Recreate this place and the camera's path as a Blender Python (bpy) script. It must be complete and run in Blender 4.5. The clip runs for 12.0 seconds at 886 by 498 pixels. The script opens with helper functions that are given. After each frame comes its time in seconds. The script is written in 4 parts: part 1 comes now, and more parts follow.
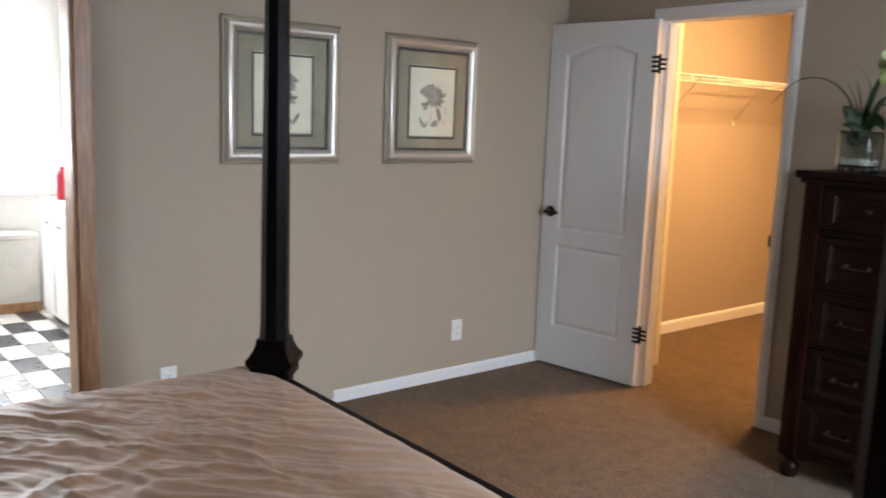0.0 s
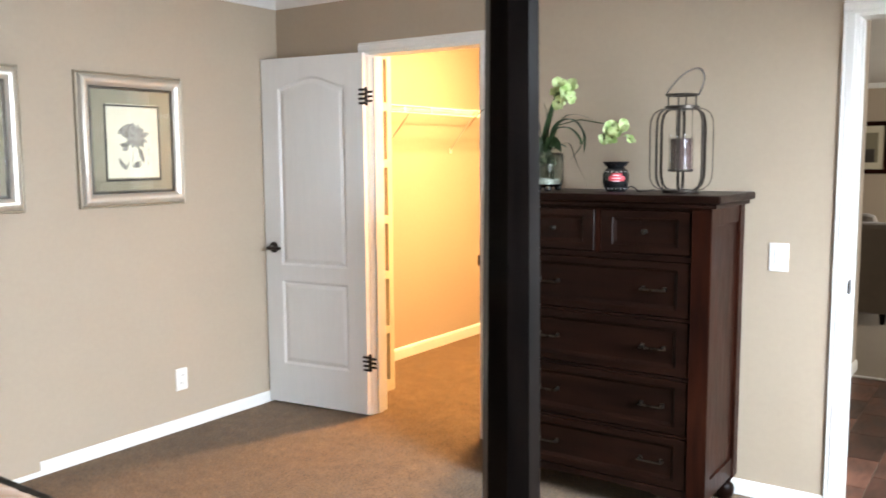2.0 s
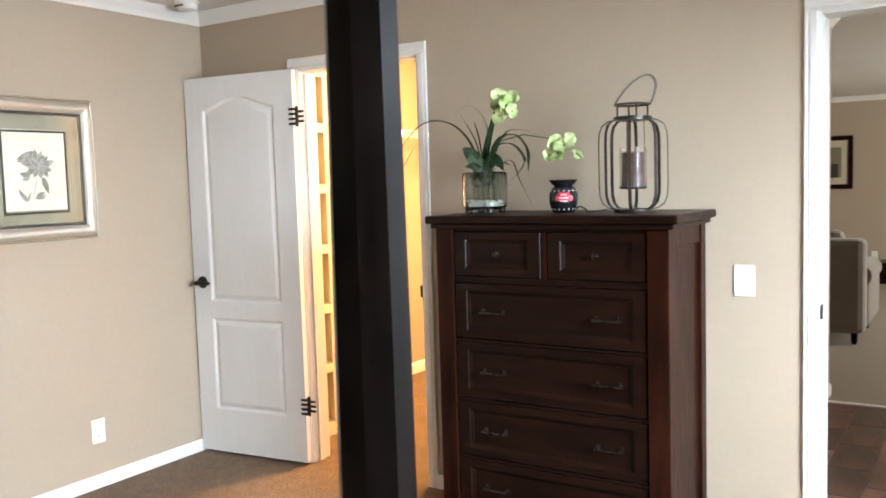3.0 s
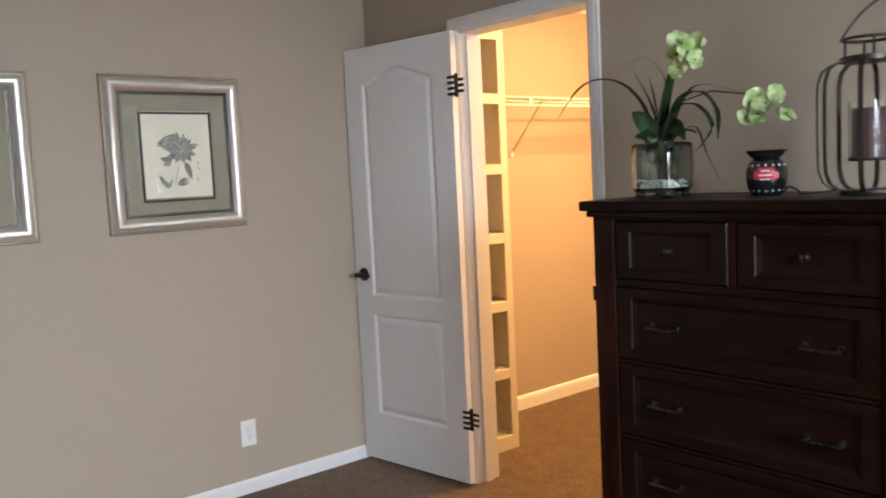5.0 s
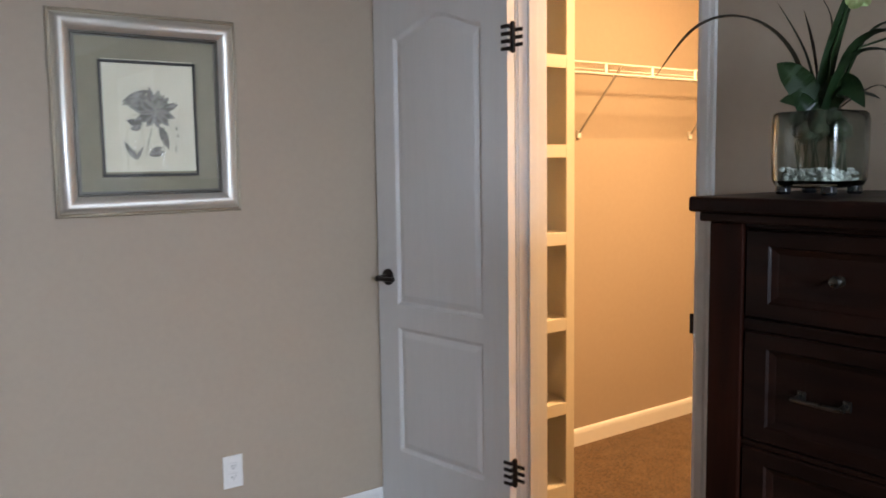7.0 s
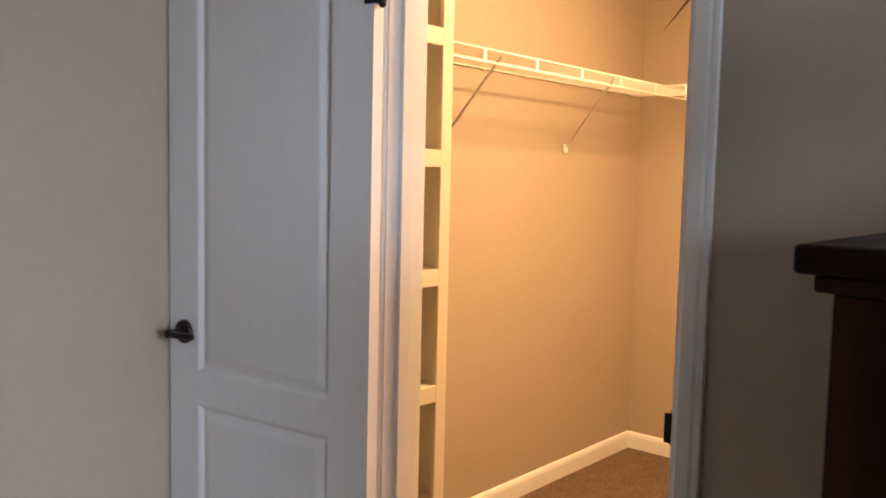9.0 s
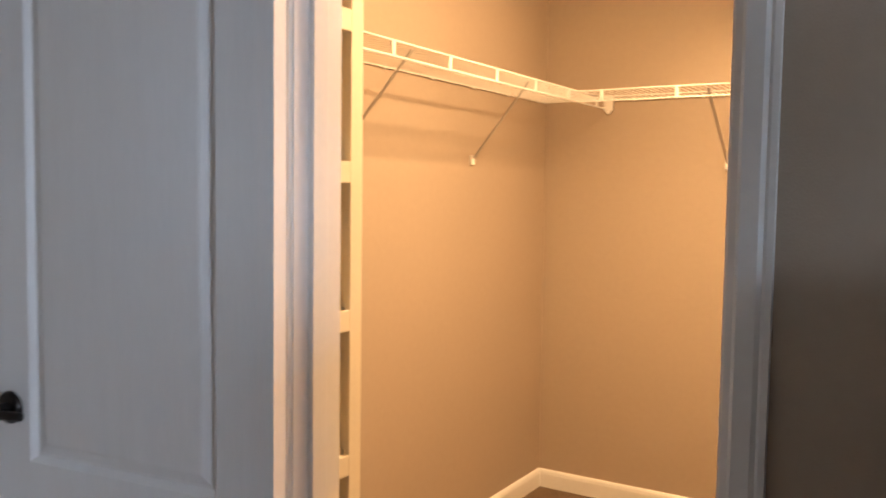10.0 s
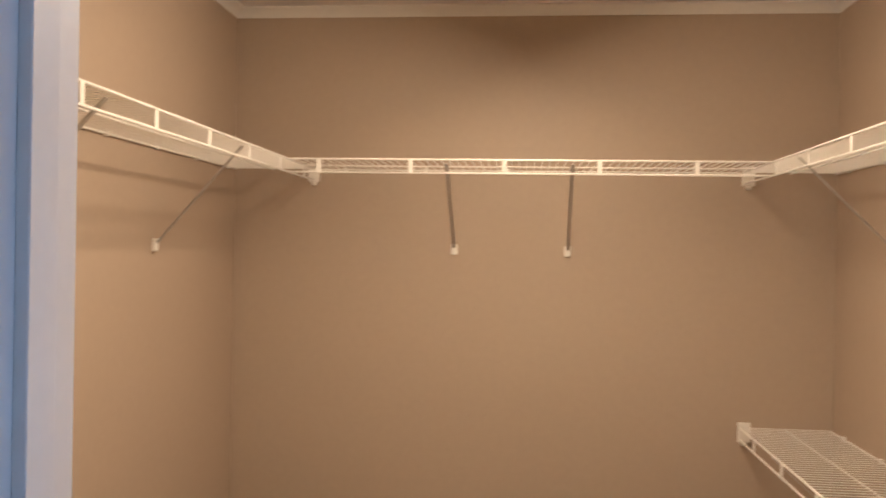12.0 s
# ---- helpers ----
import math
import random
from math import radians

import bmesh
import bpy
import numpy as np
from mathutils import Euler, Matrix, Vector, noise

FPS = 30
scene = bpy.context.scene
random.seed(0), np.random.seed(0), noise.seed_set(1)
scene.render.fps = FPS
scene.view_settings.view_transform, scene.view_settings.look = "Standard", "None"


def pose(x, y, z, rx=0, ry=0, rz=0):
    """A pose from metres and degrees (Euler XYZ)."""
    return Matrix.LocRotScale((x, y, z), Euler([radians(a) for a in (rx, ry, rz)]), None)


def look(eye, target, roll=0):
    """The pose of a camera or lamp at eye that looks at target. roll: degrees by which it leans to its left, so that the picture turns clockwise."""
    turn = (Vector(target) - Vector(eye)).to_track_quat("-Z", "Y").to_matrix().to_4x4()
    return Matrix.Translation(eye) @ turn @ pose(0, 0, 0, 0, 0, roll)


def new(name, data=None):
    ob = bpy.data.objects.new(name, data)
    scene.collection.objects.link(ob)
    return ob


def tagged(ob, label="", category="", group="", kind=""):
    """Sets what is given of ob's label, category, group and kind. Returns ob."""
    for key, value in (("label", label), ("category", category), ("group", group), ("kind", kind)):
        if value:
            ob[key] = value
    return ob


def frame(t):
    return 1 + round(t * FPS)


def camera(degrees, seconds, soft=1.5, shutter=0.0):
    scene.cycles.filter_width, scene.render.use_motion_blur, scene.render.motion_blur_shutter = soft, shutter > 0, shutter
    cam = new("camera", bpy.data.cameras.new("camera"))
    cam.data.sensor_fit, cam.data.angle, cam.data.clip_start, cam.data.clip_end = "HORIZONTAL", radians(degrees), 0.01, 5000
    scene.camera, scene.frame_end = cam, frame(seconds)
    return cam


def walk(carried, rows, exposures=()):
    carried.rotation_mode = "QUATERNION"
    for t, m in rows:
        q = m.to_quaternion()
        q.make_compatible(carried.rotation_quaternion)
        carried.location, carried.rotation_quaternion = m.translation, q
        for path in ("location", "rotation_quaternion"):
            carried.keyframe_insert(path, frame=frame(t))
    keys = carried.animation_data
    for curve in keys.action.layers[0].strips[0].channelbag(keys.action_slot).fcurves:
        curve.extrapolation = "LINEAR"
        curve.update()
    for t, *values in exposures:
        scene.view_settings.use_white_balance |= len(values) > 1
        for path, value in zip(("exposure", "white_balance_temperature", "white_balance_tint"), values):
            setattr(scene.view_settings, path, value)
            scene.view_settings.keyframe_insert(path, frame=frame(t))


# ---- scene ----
cam = camera(55.2, 12.0, soft=1.7, shutter=0.4)

PATH = [
    (0, (3.597, -3.852, 1.479), (2.069, -2.598, 1.173), 2.2),
    (0.5, (3.668, -3.844, 1.471), (2.258, -2.458, 1.173), 2.0),
    (1, (3.703, -3.839, 1.446), (2.375, -2.366, 1.187), 1.4),
    (1.5, (3.735, -3.784, 1.506), (2.487, -2.239, 1.265), 0.8),
    (2, (3.745, -3.672, 1.476), (2.612, -2.038, 1.259), -0.4),
    (2.5, (3.717, -3.518, 1.445), (2.651, -1.835, 1.268), -1.9),
    (2.7, (3.694, -3.43, 1.459), (2.64, -1.738, 1.296), -1.9),
    (4.3, (3.61, -2.731, 1.417), (2.217, -1.308, 1.232), -1.5),
    (4.5, (3.593, -2.678, 1.426), (2.167, -1.287, 1.242), -2.0),
    (5, (3.527, -2.516, 1.43), (2.001, -1.235, 1.251), -2.8),
    (5.5, (3.46, -2.328, 1.421), (1.813, -1.209, 1.231), -1.7),
    (6, (3.355, -2.146, 1.418), (1.652, -1.115, 1.227), -0.1),
    (6.5, (3.12, -2.042, 1.417), (1.435, -0.981, 1.225), -0.4),
    (7, (2.886, -1.931, 1.398), (1.283, -0.752, 1.194), -0.8),
    (7.5, (2.68, -1.773, 1.395), (1.138, -0.513, 1.211), 1.0),
    (7.7, (2.603, -1.716, 1.365), (1.072, -0.436, 1.228), 1.5),
    (9.3, (1.96, -1.31, 1.393), (0.711, 0.244, 1.228), 1.3),
    (9.5, (1.872, -1.243, 1.399), (0.656, 0.338, 1.249), 1.3),
    (10, (1.691, -1.105, 1.391), (0.641, 0.592, 1.258), 0.8),
    (10.5, (1.528, -1.023, 1.368), (0.73, 0.809, 1.272), 0.5),
    (11, (1.38, -0.869, 1.436), (0.72, 1.016, 1.326), 1.1),
    (11.5, (1.254, -0.687, 1.496), (0.736, 1.244, 1.452), 2.1),
    (12, (1.092, -0.574, 1.531), (0.899, 1.416, 1.525), 1.0),
]
EXPOSURE = [
    (0, 0.15, 6300, 11), (0.5, -0.12, 6300, 11), (1, 0.3, 6400, 11), (1.5, 0.75, 6450, 10), (2.0, 1.3, 6500, 8), (2.5, 1.68, 6500, 7), (2.7, 1.65, 6500, 7),
    (4.3, 0.4, 6500, 11), (5, 0.4, 6400, 11), (5.5, 0.12, 6000, 11), (6.5, 0.02, 5950, 11), (7.5, 0.2, 6100, 11), (9.3, 0.17, 6000, 11), (10.5, 0.08, 5600, 11), (11, 0.05, 5300, 10), (11.5, -0.5, 4650, 8), (12, -0.68, 4350, 7),
]
walk(cam, [(t, look(eye, target, roll)) for t, eye, target, roll in PATH], EXPOSURE)

# ---- world and light ----
world = bpy.data.worlds.new("world")
scene.world = world
world.use_nodes = True
sky = world.node_tree.nodes.new("ShaderNodeTexSky")
sky.sky_type, sky.sun_disc = "NISHITA", False
sky.sun_elevation, sky.sun_rotation = radians(48), radians(200)
world.node_tree.links.new(sky.outputs[0], world.node_tree.nodes["Background"].inputs[0])
world.node_tree.nodes["Background"].inputs[1].default_value = 0.12

sun = new("sun", bpy.data.lights.new("sun", "SUN"))
sun.data.energy, sun.data.angle, sun.data.color = 3.0, radians(0.5), (1.0, 0.94, 0.86)
sun.matrix_world = look((0, 0, 0), (0.2, 0.75, -0.8))


def area_light(name, at, aim, width, height, energy, color):
    ob = new(name, bpy.data.lights.new(name, "AREA"))
    ob.data.shape, ob.data.size, ob.data.size_y = "RECTANGLE", width, height
    ob.data.energy, ob.data.color = energy, color
    ob.matrix_world = look(at, aim)
    return ob


SKY = (0.77, 0.87, 1.0)
area_light("window_light_east", (4.98, -1.5, 1.6), (2.1, -1.8, -1.0), 1.2, 1.15, 112, SKY).data.spread = radians(138)
area_light("bath_window_light", (-3.05, -2.9, 1.5), (0, -3.0, 1.0), 1.6, 1.3, 85, (0.93, 0.96, 1.0))
# the living room lamp is an added fill; its window is never seen
area_light("living_window_light", (6.9, 5.6, 1.5), (2.0, 6.0, 1.2), 2.4, 1.4, 76, (1.0, 0.96, 0.9))

# two tilted lamps for an unseen long ceiling fixture, inferred from the shelf shadows
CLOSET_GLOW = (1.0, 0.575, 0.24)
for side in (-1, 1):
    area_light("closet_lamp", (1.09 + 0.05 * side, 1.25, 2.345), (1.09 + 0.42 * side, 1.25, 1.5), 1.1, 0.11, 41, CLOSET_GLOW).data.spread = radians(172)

# ---- materials ----


def mat(name, color, rough=0.5, metal=0.0, vary=0.12, scale=6.0, fine=120.0, bump=0.0, bump_scale=300.0, stretch=(1, 1, 1), coat=0.0, sheen=0.0, spec=0.5):
    """A surface with broad stains, fine grain and a fine relief."""
    m = bpy.data.materials.new(name)
    m.use_nodes = True
    n, l = m.node_tree.nodes, m.node_tree.links
    b = n["Principled BSDF"]
    co = n.new("ShaderNodeTexCoord")
    mp = n.new("ShaderNodeMapping")
    mp.inputs["Scale"].default_value = stretch
    l.new(co.outputs["Object"], mp.inputs["Vector"])
    broad, grain = n.new("ShaderNodeTexNoise"), n.new("ShaderNodeTexNoise")
    broad.inputs["Scale"].default_value, grain.inputs["Scale"].default_value = scale, fine
    broad.inputs["Detail"].default_value = grain.inputs["Detail"].default_value = 5
    for t in (broad, grain):
        l.new(mp.outputs[0], t.inputs["Vector"])
    add = n.new("ShaderNodeMath")
    add.operation = "ADD"
    l.new(broad.outputs[0], add.inputs[0])
    l.new(grain.outputs[0], add.inputs[1])
    ramp = n.new("ShaderNodeMapRange")
    ramp.inputs["From Min"].default_value, ramp.inputs["From Max"].default_value = 0.6, 1.4
    ramp.inputs["To Min"].default_value, ramp.inputs["To Max"].default_value = 1 - vary, 1 + vary
    l.new(add.outputs[0], ramp.inputs[0])
    mul = n.new("ShaderNodeVectorMath")
    mul.operation = "SCALE"
    mul.inputs[0].default_value = color
    l.new(ramp.outputs[0], mul.inputs["Scale"])
    l.new(mul.outputs[0], b.inputs["Base Color"])
    b.inputs["Metallic"].default_value = metal
    b.inputs["Specular IOR Level"].default_value = spec
    b.inputs["Coat Weight"].default_value = coat
    b.inputs["Sheen Weight"].default_value = sheen
    rr = n.new("ShaderNodeMapRange")
    rr.inputs["From Min"].default_value, rr.inputs["From Max"].default_value = 0.3, 0.7
    rr.inputs["To Min"].default_value, rr.inputs["To Max"].default_value = max(0.02, rough - 0.06), min(1, rough + 0.06)
    l.new(broad.outputs[0], rr.inputs[0])
    l.new(rr.outputs[0], b.inputs["Roughness"])
    if bump:
        tex = n.new("ShaderNodeTexNoise")
        tex.inputs["Scale"].default_value, tex.inputs["Detail"].default_value = bump_scale, 3
        l.new(mp.outputs[0], tex.inputs["Vector"])
        bp = n.new("ShaderNodeBump")
        bp.inputs["Strength"].default_value, bp.inputs["Distance"].default_value = bump, 0.004
        l.new(tex.outputs[0], bp.inputs["Height"])
        l.new(bp.outputs[0], b.inputs["Normal"])
    return m


def two_tone(m, dark, light, scale, lo=0.4, hi=0.6, stretch=(1, 1, 1), detail=6.0):
    """Lets m's colour run between two colours along a stretched noise."""
    n, l = m.node_tree.nodes, m.node_tree.links
    co, mp, tex, ramp = (n.new(k) for k in ("ShaderNodeTexCoord", "ShaderNodeMapping", "ShaderNodeTexNoise", "ShaderNodeValToRGB"))
    mp.inputs["Scale"].default_value = stretch
    tex.inputs["Scale"].default_value, tex.inputs["Detail"].default_value = scale, detail
    l.new(co.outputs["Object"], mp.inputs["Vector"])
    l.new(mp.outputs[0], tex.inputs["Vector"])
    l.new(tex.outputs[0], ramp.inputs[0])
    ramp.color_ramp.elements[0].position, ramp.color_ramp.elements[1].position = lo, hi
    ramp.color_ramp.elements[0].color, ramp.color_ramp.elements[1].color = (*dark, 1), (*light, 1)
    l.new(ramp.outputs[0], n["Principled BSDF"].inputs["Base Color"])
    return m


def mottle(m, scale, low, high, detail=2.0):
    """Lighter and darker patches: a broad noise over m's colour."""
    n, l = m.node_tree.nodes, m.node_tree.links
    b = n["Principled BSDF"]
    src = b.inputs["Base Color"].links[0].from_socket
    co, tex, ramp, mul = (n.new(k) for k in ("ShaderNodeTexCoord", "ShaderNodeTexNoise", "ShaderNodeMapRange", "ShaderNodeVectorMath"))
    tex.inputs["Scale"].default_value, tex.inputs["Detail"].default_value = scale, detail
    ramp.inputs["From Min"].default_value, ramp.inputs["From Max"].default_value = 0.32, 0.68
    ramp.inputs["To Min"].default_value, ramp.inputs["To Max"].default_value = low, high
    mul.operation = "SCALE"
    l.new(co.outputs["Object"], tex.inputs["Vector"])
    l.new(tex.outputs[0], ramp.inputs[0])
    l.new(src, mul.inputs[0])
    l.new(ramp.outputs[0], mul.inputs["Scale"])
    l.new(mul.outputs[0], b.inputs["Base Color"])
    return m


def glass(name, color=(1, 1, 1), rough=0.0, ior=1.45):
    m = bpy.data.materials.new(name)
    m.use_nodes = True
    b = m.node_tree.nodes["Principled BSDF"]
    b.inputs["Base Color"].default_value = (*color, 1)
    b.inputs["Transmission Weight"].default_value, b.inputs["Roughness"].default_value, b.inputs["IOR"].default_value = 1.0, rough, ior
    return m


PAINT = mat("tan_wall_paint", (0.42, 0.342, 0.258), 0.62, vary=0.035, scale=1.6, fine=40, bump=0.12, bump_scale=260)
TRIM = mat("white_trim_paint", (0.8, 0.79, 0.76), 0.38, vary=0.03, scale=5, fine=60, bump=0.03)
CEILING = mat("white_ceiling_paint", (0.78, 0.76, 0.72), 0.8, vary=0.04, scale=3, bump=0.35, bump_scale=140)
DOOR = mat("white_moulded_door", (0.78, 0.77, 0.75), 0.42, vary=0.03, scale=4, fine=30, bump=0.22, bump_scale=60, stretch=(9, 9, 0.7))
CARPET = two_tone(mat("brown_carpet", (0.2, 0.14, 0.09), 0.95, bump=1.0, bump_scale=420, sheen=0.08), (0.04, 0.023, 0.0105), (0.23, 0.137, 0.065), 85, 0.28, 0.72, detail=4)
mottle(mottle(CARPET, 14, 0.82, 1.18, 4), 1.7, 0.9, 1.1)
CHERRY = two_tone(mat("dark_cherry_wood", (0.06, 0.02, 0.012), 0.36, spec=0.12, bump=0.04, bump_scale=90, stretch=(1, 1, 8)), (0.0036, 0.0014, 0.001), (0.017, 0.006, 0.0034), 3, 0.25, 0.8, (1.2, 3, 11))
CHERRY_UP = two_tone(mat("dark_cherry_upright", (0.06, 0.02, 0.012), 0.36, spec=0.08, bump=0.04, bump_scale=90, stretch=(8, 8, 1)), (0.005, 0.0016, 0.0011), (0.03, 0.0078, 0.0038), 3, 0.25, 0.8, (9, 9, 1))
EBONY = two_tone(mat("black_brown_wood", (0.012, 0.008, 0.007), 0.34, spec=0.07, bump=0.03, bump_scale=60, stretch=(6, 6, 1)), (0.002, 0.0015, 0.0014), (0.006, 0.004, 0.0034), 6, 0.35, 0.75, (10, 10, 1))
BRONZE = mat("oil_rubbed_bronze", (0.025, 0.02, 0.018), 0.32, 0.7, vary=0.3, scale=20)
NICKEL = mat("tarnished_nickel", (0.1, 0.095, 0.085), 0.3, 1.0, vary=0.2, scale=40)
SILVER = mat("silver_leaf_frame", (0.66, 0.63, 0.56), 0.4, 0.75, vary=0.06, scale=14, fine=160)
BEAD_DARK = mat("dark_silver_beads", (0.14, 0.13, 0.11), 0.4, 0.8, vary=0.1)
# outer bevel's shading is put into a duller tan than the silver band
RIM_TAN = mat("shaded_champagne_rim", (0.42, 0.37, 0.29), 0.42, 0.7, vary=0.1)
MATBOARD = mat("grey_linen_mat", (0.215, 0.188, 0.125), 0.85, vary=0.1, scale=8, fine=260, bump=0.15, bump_scale=500)
FILLET = mat("dark_fillet", (0.05, 0.04, 0.03), 0.4, vary=0.2)
PAPER = mat("cream_paper", (0.56, 0.51, 0.38), 0.85, vary=0.06, scale=9, fine=200)
INK = mat("grey_ink", (0.16, 0.145, 0.12), 0.85, vary=0.5, scale=60, fine=300)
INK_LIGHT = mat("pale_grey_ink", (0.24, 0.22, 0.185), 0.85, vary=0.4, scale=60, fine=300)
PANE = glass("clear_glass")
PLASTIC = mat("white_plastic", (0.82, 0.81, 0.78), 0.35, vary=0.02)
SLOT = mat("dark_slot", (0.05, 0.05, 0.05), 0.6)
VINYL = mat("white_vinyl_wire", (0.82, 0.8, 0.76), 0.35, vary=0.02)
STEEL = mat("grey_painted_steel", (0.5, 0.48, 0.45), 0.4, 0.3, vary=0.08)
CUBBY = mat("cream_cubby_paint", (0.7, 0.64, 0.5), 0.5, vary=0.04, scale=5)
SATIN = mat("brown_satin_comforter", (0.37, 0.22, 0.128), 0.55, vary=0.1, scale=5, fine=500, bump=0.15, bump_scale=700, sheen=0.2)
OAK = two_tone(mat("honey_oak_trim", (0.4, 0.2, 0.09), 0.4, bump=0.05, stretch=(8, 8, 1)), (0.3, 0.15, 0.07), (0.55, 0.33, 0.18), 7, 0.3, 0.7, (14, 14, 1))
PLANK = two_tone(mat("dark_plank_tile", (0.12, 0.06, 0.04), 0.32, bump=0.1, bump_scale=60, stretch=(3, 1, 1)), (0.06, 0.029, 0.021), (0.3, 0.13, 0.085), 4, 0.3, 0.7, (3, 1, 1))
GROUT = mat("tan_grout", (0.3, 0.26, 0.21), 0.9, vary=0.1)
BEIGE_CARPET = two_tone(mat("beige_carpet", (0.3, 0.25, 0.2), 0.95, bump=0.8, bump_scale=420), (0.22, 0.18, 0.14), (0.38, 0.32, 0.26), 150, 0.3, 0.7, detail=3)
SOFA = mat("grey_chenille", (0.19, 0.165, 0.14), 0.9, vary=0.12, scale=12, fine=300, bump=0.4, bump_scale=300, sheen=0.4)
WHITE_TILE = mat("white_marble_tile", (0.72, 0.69, 0.64), 0.25, vary=0.12, scale=3)
BLACK_TILE = mat("charcoal_tile", (0.05, 0.048, 0.05), 0.3, vary=0.3, scale=6)
GREY_TILE = mat("grey_marble_tile", (0.3, 0.29, 0.28), 0.3, vary=0.2, scale=5)
GRASS = mat("lawn", (0.07, 0.1, 0.035), 0.95, vary=0.4, scale=0.5, fine=8, bump=0.6, bump_scale=30)

# ---- building helpers ----


def box(bm, x0, x1, y0, y1, z0, z1, bevel=0.0, segments=2):
    """Adds a box, bevelled on all edges if asked."""
    sub = bmesh.new()
    m = Matrix.Translation(((x0 + x1) / 2, (y0 + y1) / 2, (z0 + z1) / 2)) @ Matrix.Diagonal((x1 - x0, y1 - y0, z1 - z0, 1))
    bmesh.ops.create_cube(sub, size=1, matrix=m)
    if bevel:
        bmesh.ops.bevel(sub, geom=sub.edges[:], offset=bevel, segments=segments, affect="EDGES", profile=0.5)
    merge(bm, sub)


def merge(bm, sub, m=None):
    if m is not None:
        bmesh.ops.transform(sub, matrix=m, verts=sub.verts[:])
    made = [bm.verts.new(v.co) for v in sub.verts]
    sub.verts.index_update()
    for f in sub.faces:
        try:
            bm.faces.new([made[v.index] for v in f.verts])
        except ValueError:
            pass
    sub.free()


def tube(bm, points, radius, sides=8, closed=False, taper=None):
    """A round bar along points."""
    pts = [Vector(p) for p in points]
    rings, up = [], Vector((0, 0, 1))
    count = len(pts)
    for i, p in enumerate(pts):
        a, b = (pts[i - 1], pts[(i + 1) % count]) if closed else (pts[max(i - 1, 0)], pts[min(i + 1, count - 1)])
        d = (b - a).normalized()
        side = d.cross(up)
        if side.length < 1e-3:
            side = d.cross(Vector((1, 0, 0)))
        side.normalize()
        other = side.cross(d)
        r = radius * (taper(i / (count - 1)) if taper else 1)
        rings.append([bm.verts.new(p + r * (math.cos(k * math.tau / sides) * side + math.sin(k * math.tau / sides) * other)) for k in range(sides)])
    for i in range(count if closed else count - 1):
        r0, r1 = rings[i], rings[(i + 1) % count]
        for k in range(sides):
            bm.faces.new((r0[k], r0[(k + 1) % sides], r1[(k + 1) % sides], r1[k]))
    if not closed:
        bm.faces.new(rings[0][::-1])
        bm.faces.new(rings[-1])


def lathe(bm, profile, sides=32, at=(0, 0), turn=0.0, round_to=None):
    """Turns rows of (radius, z) round the upright axis at at. round_to: a function of the angle that scales the radius."""
    rings = []
    for r, z in profile:
        ring = []
        for k in range(sides):
            a = k * math.tau / sides + turn
            s = round_to(a) if round_to else 1
            ring.append(bm.verts.new((at[0] + r * s * math.cos(a), at[1] + r * s * math.sin(a), z)))
        rings.append(ring)
    for r0, r1 in zip(rings, rings[1:]):
        for k in range(sides):
            bm.faces.new((r0[k], r0[(k + 1) % sides], r1[(k + 1) % sides], r1[k]))
    bm.faces.new(rings[0][::-1])
    bm.faces.new(rings[-1])


def sweep(bm, profile, start, end, out, mitre0=0.0, mitre1=0.0, up=(0, 0, 1)):
    """Runs a closed profile of (out, up) points straight from start to end; mitres move an end along the run by so much per metre of out."""
    s, e, o, u = Vector(start), Vector(end), Vector(out), Vector(up)
    d = (e - s).normalized()
    a = [bm.verts.new(s + o * p + u * q + d * (p * mitre0)) for p, q in profile]
    b = [bm.verts.new(e + o * p + u * q - d * (p * mitre1)) for p, q in profile]
    n = len(profile)
    for k in range(n):
        bm.faces.new((a[k], a[(k + 1) % n], b[(k + 1) % n], b[k]))
    bm.faces.new(a[::-1])
    bm.faces.new(b)


def mesh_of(name, bm, material, smooth=0.0):
    bmesh.ops.recalc_face_normals(bm, faces=bm.faces[:])
    if smooth:
        for f in bm.faces:
            f.smooth = True
        for e in bm.edges:
            e.smooth = len(e.link_faces) == 2 and e.calc_face_angle(0) < radians(smooth)
    me = bpy.data.meshes.new(name)
    bm.to_mesh(me)
    bm.free()
    me.materials.append(material)
    return me


def part(name, bm, material, parent, label="", smooth=0.0):
    """Links a bmesh as one mesh object under a thing or a part."""
    ob = new(name, mesh_of(name, bm, material, smooth))
    ob.parent = parent
    return tagged(ob, label)


def structure(name, bm, material, label="", smooth=0.0):
    return tagged(new(name, mesh_of(name, bm, material, smooth)), label, kind="structure")


def thing(name, label, category, m=None, group=""):
    ob = new(name)
    ob.empty_display_size = 0.05
    if m is not None:
        ob.matrix_world = m
    return tagged(ob, label, category, group)


def boxes(*rows, bevel=0.0):
    bm = bmesh.new()
    for r in rows:
        box(bm, *r, bevel=bevel)
    return bm


# ---- large structure ----
H = 2.411
FLOOR = 0.0
WIDE, BACK = 4.9, -4.95
DOOR_TOP = 2.052
HALL_TOP = 2.02
D0, D1 = 0.688, 1.448
E0, E1 = 3.152, 3.917
CX, CY = 2.18, 2.525

